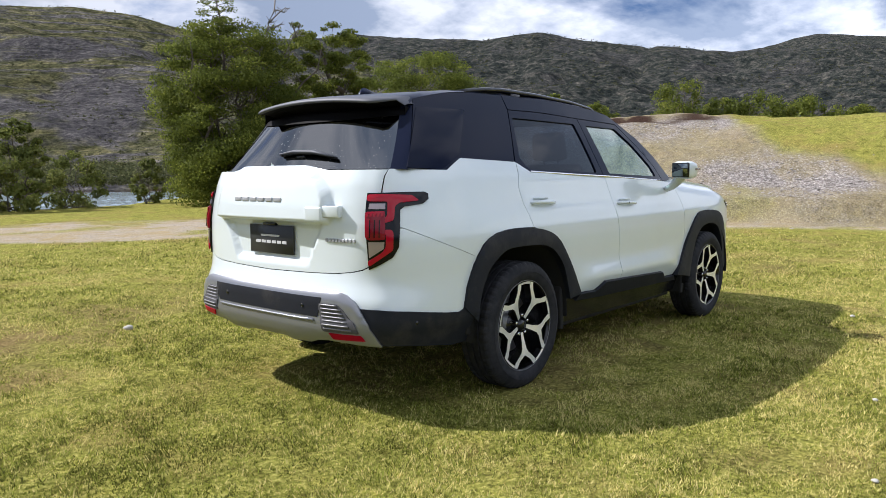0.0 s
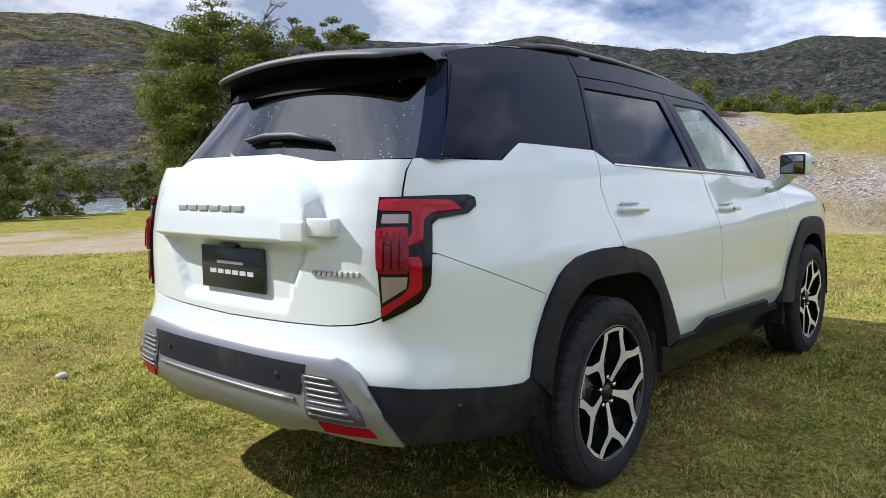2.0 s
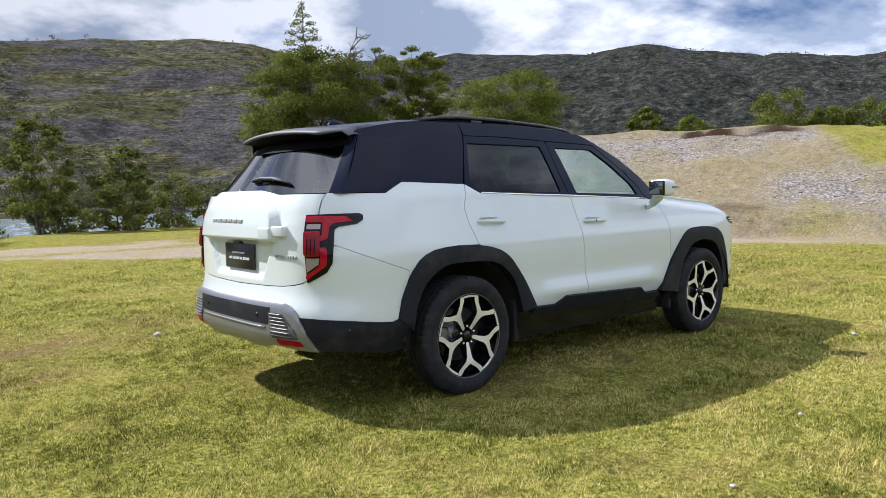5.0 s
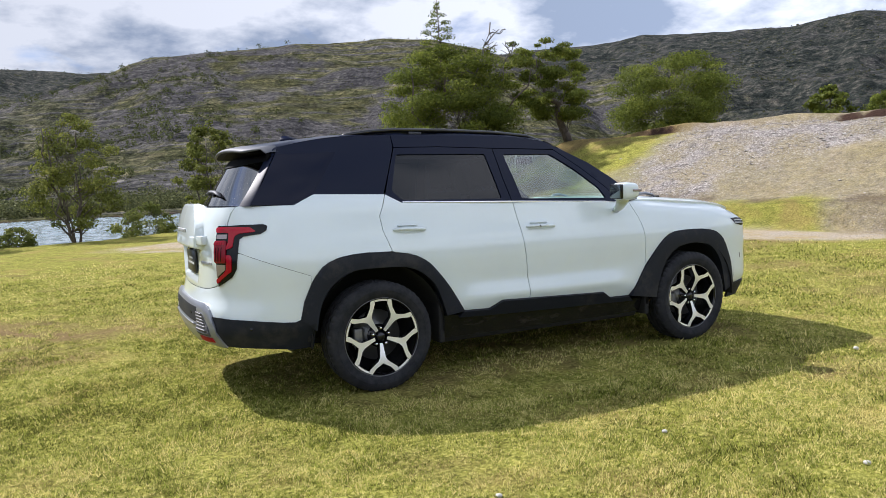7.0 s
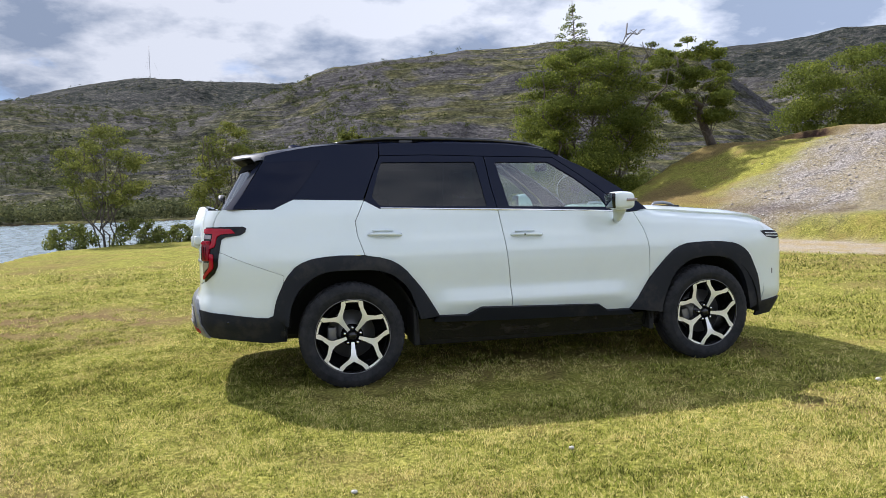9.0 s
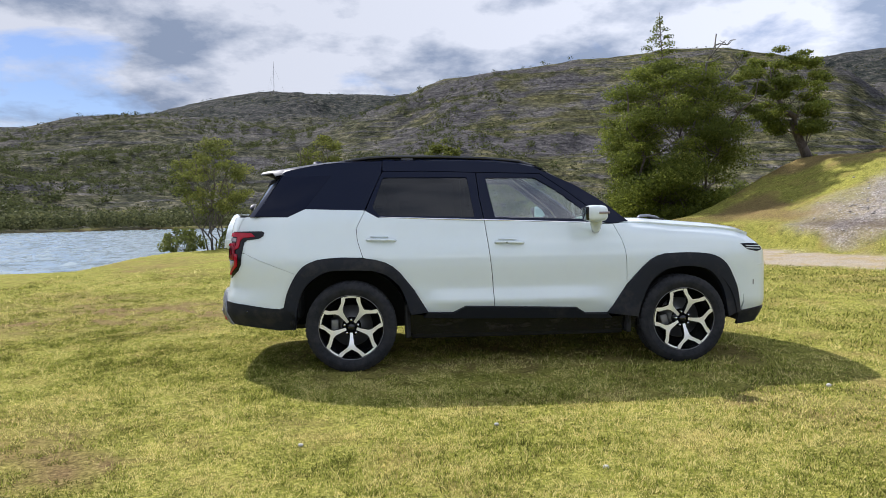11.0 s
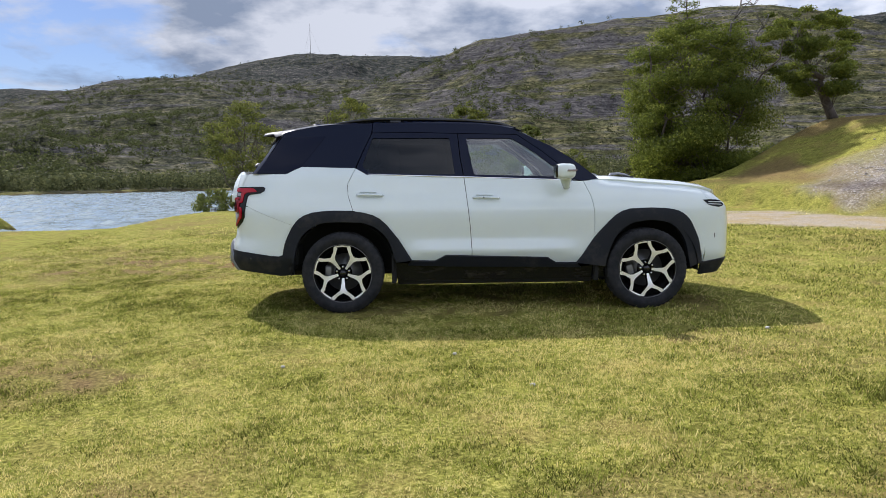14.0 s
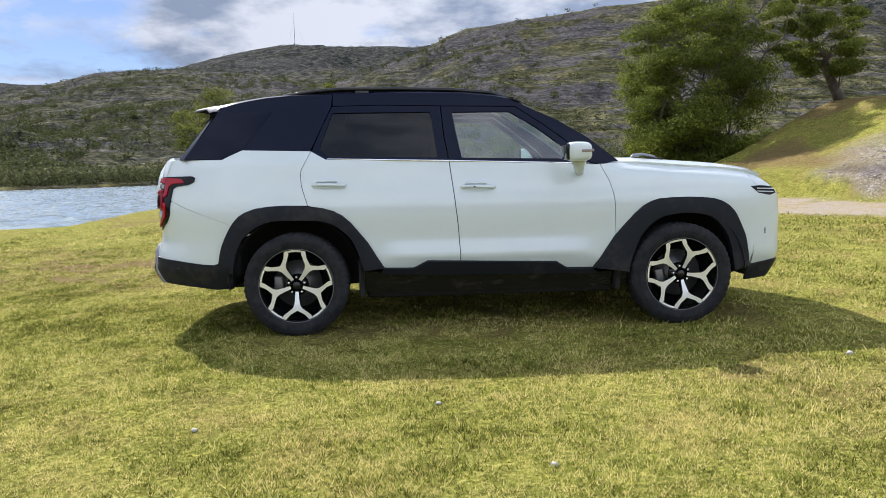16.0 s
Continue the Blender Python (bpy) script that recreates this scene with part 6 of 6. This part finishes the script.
# scrub on the hills and along the far shore: clumps beyond counting
def scrub(name, label, xs, ys, zs, sizes, per, m, seed, leaf=0.4, tall=0.8, level=0.9):
    rng = np.random.default_rng(seed)
    n = len(xs)
    i = np.repeat(np.arange(n), per)
    d = rng.normal(size=(n * per, 3))
    d /= np.linalg.norm(d, axis=1)[:, None]
    d *= rng.random(n * per)[:, None] ** 0.4
    c = np.stack([xs[i], ys[i], zs[i]], 1) + d * sizes[i, None] * np.array([0.6, 0.6, 0.5 * tall])
    c[:, 2] += sizes[i] * 0.42 * tall
    tint = np.clip(0.42 + 0.28 * (rng.random(n)[i] - 0.5) + 0.2 * rng.normal(size=n * per), 0, 1)
    me = leaf_mesh(name, c, sizes[i] * leaf * rng.uniform(0.6, 1.3, n * per), rng, m, tint, 1.05, level, d * 0.8 + np.array([0, 0, 0.5]))
    me.materials.append(m)
    return tagged(new(name, me), label, "scrub", kind="stuff")


def scatter(n, r0, r1, a0, a1, rng, power=0.5):
    r = r0 + (r1 - r0) * rng.random(n) ** (1 / (2 * power) if power else 1)
    a = np.radians(rng.uniform(a0, a1, n))
    return EYE[0] + r * np.cos(a), EYE[1] + r * np.sin(a)


rng = np.random.default_rng(12)
hx, hy = scatter(62000, 84, 340, -2, 126, rng, 0.5)
keep = (lump(hx, hy, 14, 4, 0.6) > -0.12) & (land(hx, hy) > 1.0)
hx, hy = hx[keep], hy[keep]
scrub("hill_scrub", "dark green scrub dotted over the hillside", hx, hy, land(hx, hy), 0.25 + 0.75 * rng.random(len(hx)) ** 3.0, 6, scrub_m, 13, 0.36, 0.55)
hx, hy = scatter(26000, 300, 640, -6, 126, rng, 0.5)
keep = lump(hx, hy, 24, 4, 0.6) > -0.12
hx, hy = hx[keep], hy[keep]
scrub("far_scrub", "dark green scrub on the far ridges", hx, hy, land(hx, hy), 0.7 + 1.6 * rng.random(len(hx)) ** 2.6, 5, scrub_m, 14, 0.40, 0.5)
hx, hy = scatter(10500, 92, 330, 70, 127, rng, 0.5)
keep = (lump(hx + 70, hy, 30, 4, 0.6) > 0.04) & (rng.random(10500) < step(70, 96, np.degrees(np.arctan2(hy - EYE[1], hx - EYE[0]))))
hx, hy = hx[keep], hy[keep]
scrub("hill_bushes", "rounded green bushes on the hill behind the lake", hx, hy, land(hx, hy), 0.8 + 1.7 * rng.random(len(hx)) ** 2, 36, hill_bush_m, 17, 0.19, 0.8)
fx = rng.uniform(-75, 48, 2600)
fy = along(FAR_SHORE, fx) + 1.5 + rng.random(2600) ** 1.3 * 24
scrub("shore_thicket", "thicket of pale green bushes along the far lake shore", fx, fy, np.maximum(land(fx, fy), WATER), rng.uniform(0.5, 2.0, 2600), 52, thicket_m, 15, 0.155, 1.05)
bx, by = rng.uniform(8, 30, 260), rng.uniform(23, 36, 260)
keep = (land(bx, by) > WATER + 0.1) & (bx + 3.3 > 0.60 * (by + 3.2))
bx, by = bx[keep], by[keep]
scrub("bank_thicket", "low green thicket behind the bank", bx, by, land(bx, by), rng.uniform(0.7, 1.7, len(bx)), 70, bush_leaf_m, 16, 0.16, 1.0)

# radio mast on the far ridge
mast_a = radians(98.2)
mx, my = EYE[0] + 548 * math.cos(mast_a), EYE[1] + 548 * math.sin(mast_a)
mast = thing("radio_mast", "thin grey lattice mast on the far ridge", "mast", at=(mx, my, height(mx, my) - 1))
part("pole", tube([(0, 0, 0), (0, 0, 24)], 0.16, 6), material("mast_steel", (0.3, 0.3, 0.3), 0.5, 0.6), mast)
for k in range(3):
    part("guy", tube([(0, 0, 20), (8 * math.cos(k * 2.1), 8 * math.sin(k * 2.1), 0.5)], 0.02, 4), dead_m, mast)


# stones on the bank and a few pale ones on the lawn
stone_m = material("stone", (0.32, 0.29, 0.26), 0.9)
join(stone_m, ramp(stone_m, attribute(stone_m, "tint"), [(0.0, (0.17, 0.152, 0.138)), (0.6, (0.30, 0.272, 0.25)), (1.0, (0.46, 0.43, 0.40))]), shader(stone_m).inputs["Base Color"])
pale_m = material("pale_stone", (0.40, 0.385, 0.35), 0.85)


def pebble(size, seed):
    bm = bmesh.new()
    bmesh.ops.create_icosphere(bm, subdivisions=2, radius=size)
    r = random.Random(seed)
    for v in bm.verts:
        v.co *= 1 + r.uniform(-0.16, 0.16)
        v.co.z *= 0.62
    return smooth(bm)


def stones():
    rng = np.random.default_rng(31)
    x, y = rng.uniform(9.5, 22, 60000), rng.uniform(-6, 16, 60000)
    mk = masks(x, y, land(x, y))
    keep = rng.random(60000) < np.where(mk["soil_and_shade"] > 0.3, 0.0, np.maximum(mk["gravel"] ** 2 * 0.9, 0.004))
    x, y = x[keep][:20000], y[keep][:20000]
    z = land(x, y)
    corner = np.array([(1, 0, 0), (0, 1, 0), (-1, 0, 0), (0, -1, 0), (0.2, 0.1, 0.55), (0, 0, -0.5)])
    tri = np.array([(0, 1, 4), (1, 2, 4), (2, 3, 4), (3, 0, 4), (1, 0, 5), (2, 1, 5), (3, 2, 5), (0, 3, 5)])
    n = len(x)
    s = 0.009 + 0.034 * rng.random(n) ** 6
    a = rng.uniform(0, 6.28, n)
    c = corner[None] * (1 + 0.35 * rng.normal(size=(n, 6, 3)).clip(-1, 1)) * s[:, None, None]
    vx = c[..., 0] * np.cos(a)[:, None] - c[..., 1] * np.sin(a)[:, None] + x[:, None]
    vy = c[..., 0] * np.sin(a)[:, None] + c[..., 1] * np.cos(a)[:, None] + y[:, None]
    v = np.stack([vx, vy, c[..., 2] + z[:, None] + 0.2 * s[:, None]], 2).reshape(-1, 3)
    f = (tri[None] + 6 * np.arange(n)[:, None, None]).reshape(-1, 3)
    me = bpy.data.meshes.new("bank_stones")
    me.from_pydata(v.tolist(), [], f.tolist())
    me.attributes.new("tint", "FLOAT", "POINT").data.foreach_set("value", np.repeat(rng.random(n), 6).astype(np.float32))
    me.materials.append(stone_m)
    tagged(new("bank_stones", me), "grey and tan stones scattered over the dirt bank", "stones", kind="stuff")


stones()
for k, (x, y, s) in enumerate(((-0.75, 2.25, 0.035), (3.3, -1.9, 0.02), (1.3, -3.3, 0.016), (-0.2, -2.7, 0.014), (0.9, -2.5, 0.014))):
    p = part("pebble", pebble(s, k), pale_m, None, "small pale stone lying in the grass")
    p["category"], p["group"] = "stone", "pale stones on the lawn"
    p.matrix_basis = pose(x, y, height(x, y) + s * 0.45, 0, 0, 40 * k)


# the lawn's blades, thick where the camera goes by
def lawn():
    rng = np.random.default_rng(77)
    path = np.array([(-3.3, -3.2), (-2.4, -2.2), (-3.1, -3.3), (-2.1, -5.0), (-1.0, -5.3), (-0.5, -5.8), (0.4, -6.9), (0.7, -7.4), (0.8, -5.9)])
    n = 4300000
    x, y = rng.uniform(-6.5, 11, n), rng.uniform(-5.8, 11, n)
    d = np.full(n, 99.0)
    for px, py in path:
        d = np.minimum(d, np.hypot(x - px, y - py))
    keep = (rng.random(n) < (3.2 / np.maximum(d, 3.2)) ** 2.3)
    x, y, d = x[keep], y[keep], d[keep]
    z = land(x, y)
    mk = masks(x, y, z)
    bare = np.maximum(np.maximum(mk["track"], mk["dry"]), np.maximum(mk["gravel"], mk["soil_and_shade"]))
    patch_ = lump(x, y, 0.9, 4, 0.6)
    keep = (rng.random(len(x)) > bare * 1.2) & (z > WATER + 0.1) & (rng.random(len(x)) < 0.85 + 1.0 * lump(x + 31, y + 17, 0.12, 3) - 0.5 * np.clip(patch_, 0, 1) - 0.9 * np.clip(lump(x - 9, y + 3, 0.33, 3), 0, 1) - 0.62 * mk["worn"]) & (rng.random(len(x)) < step(11.0, 7.0, np.maximum(x, y)))
    x, y, z, d, patch_ = x[keep], y[keep], z[keep], d[keep], patch_[keep]
    n = len(x)
    tuft = lump(x + 9, y - 4, 0.14, 2)
    far = np.maximum(d, 3.0) / 3.0
    h = (0.007 + 0.007 * rng.random(n) + 0.016 * np.clip(tuft + 0.1, 0, 1)) * (1 - 0.4 * np.clip(patch_ * 2.4, 0, 1)) * far ** 0.4 * rng.choice([0.8, 1.0, 1.9], n, p=[0.5, 0.4, 0.1])
    w = 0.0028 * far ** 0.7 * rng.uniform(0.7, 1.5, n)
    a, lean_a, lean_r = rng.uniform(0, 6.28, n), rng.uniform(0, 6.28, n), h * rng.uniform(0.3, 1.3, n)
    base_a = np.stack([x - w * np.cos(a), y - w * np.sin(a), z - 0.004], 1)
    base_b = np.stack([x + w * np.cos(a), y + w * np.sin(a), z - 0.004], 1)
    tip = np.stack([x + lean_r * np.cos(lean_a), y + lean_r * np.sin(lean_a), z + h], 1)
    v = np.stack([base_a, base_b, tip], 1).reshape(-1, 3)
    me = bpy.data.meshes.new("grass")
    me.vertices.add(3 * n)
    me.vertices.foreach_set("co", v.astype(np.float32).ravel())
    me.loops.add(3 * n)
    me.loops.foreach_set("vertex_index", np.arange(3 * n, dtype=np.int32))
    me.polygons.add(n)
    me.polygons.foreach_set("loop_start", np.arange(0, 3 * n, 3, dtype=np.int32))
    me.update(calc_edges=True)
    tint = np.clip(0.52 + 0.50 * np.clip(patch_, -0.3, 0.6) + 0.5 * lump(x - 20, y + 8, 3.2, 3) + 0.6 * lump(x - 14, y + 21, 0.30, 3) + 0.75 * lump(x + 3, y - 7, 0.04, 3) + 0.34 * rng.normal(size=n), 0.06, 1)
    me.attributes.new("tint", "FLOAT", "POINT").data.foreach_set("value", np.repeat(tint, 3).astype(np.float32))
    me.materials.append(grass_m)
    tagged(new("grass", me), "short grass, green with straw-coloured patches", "grass", kind="stuff")


lawn()
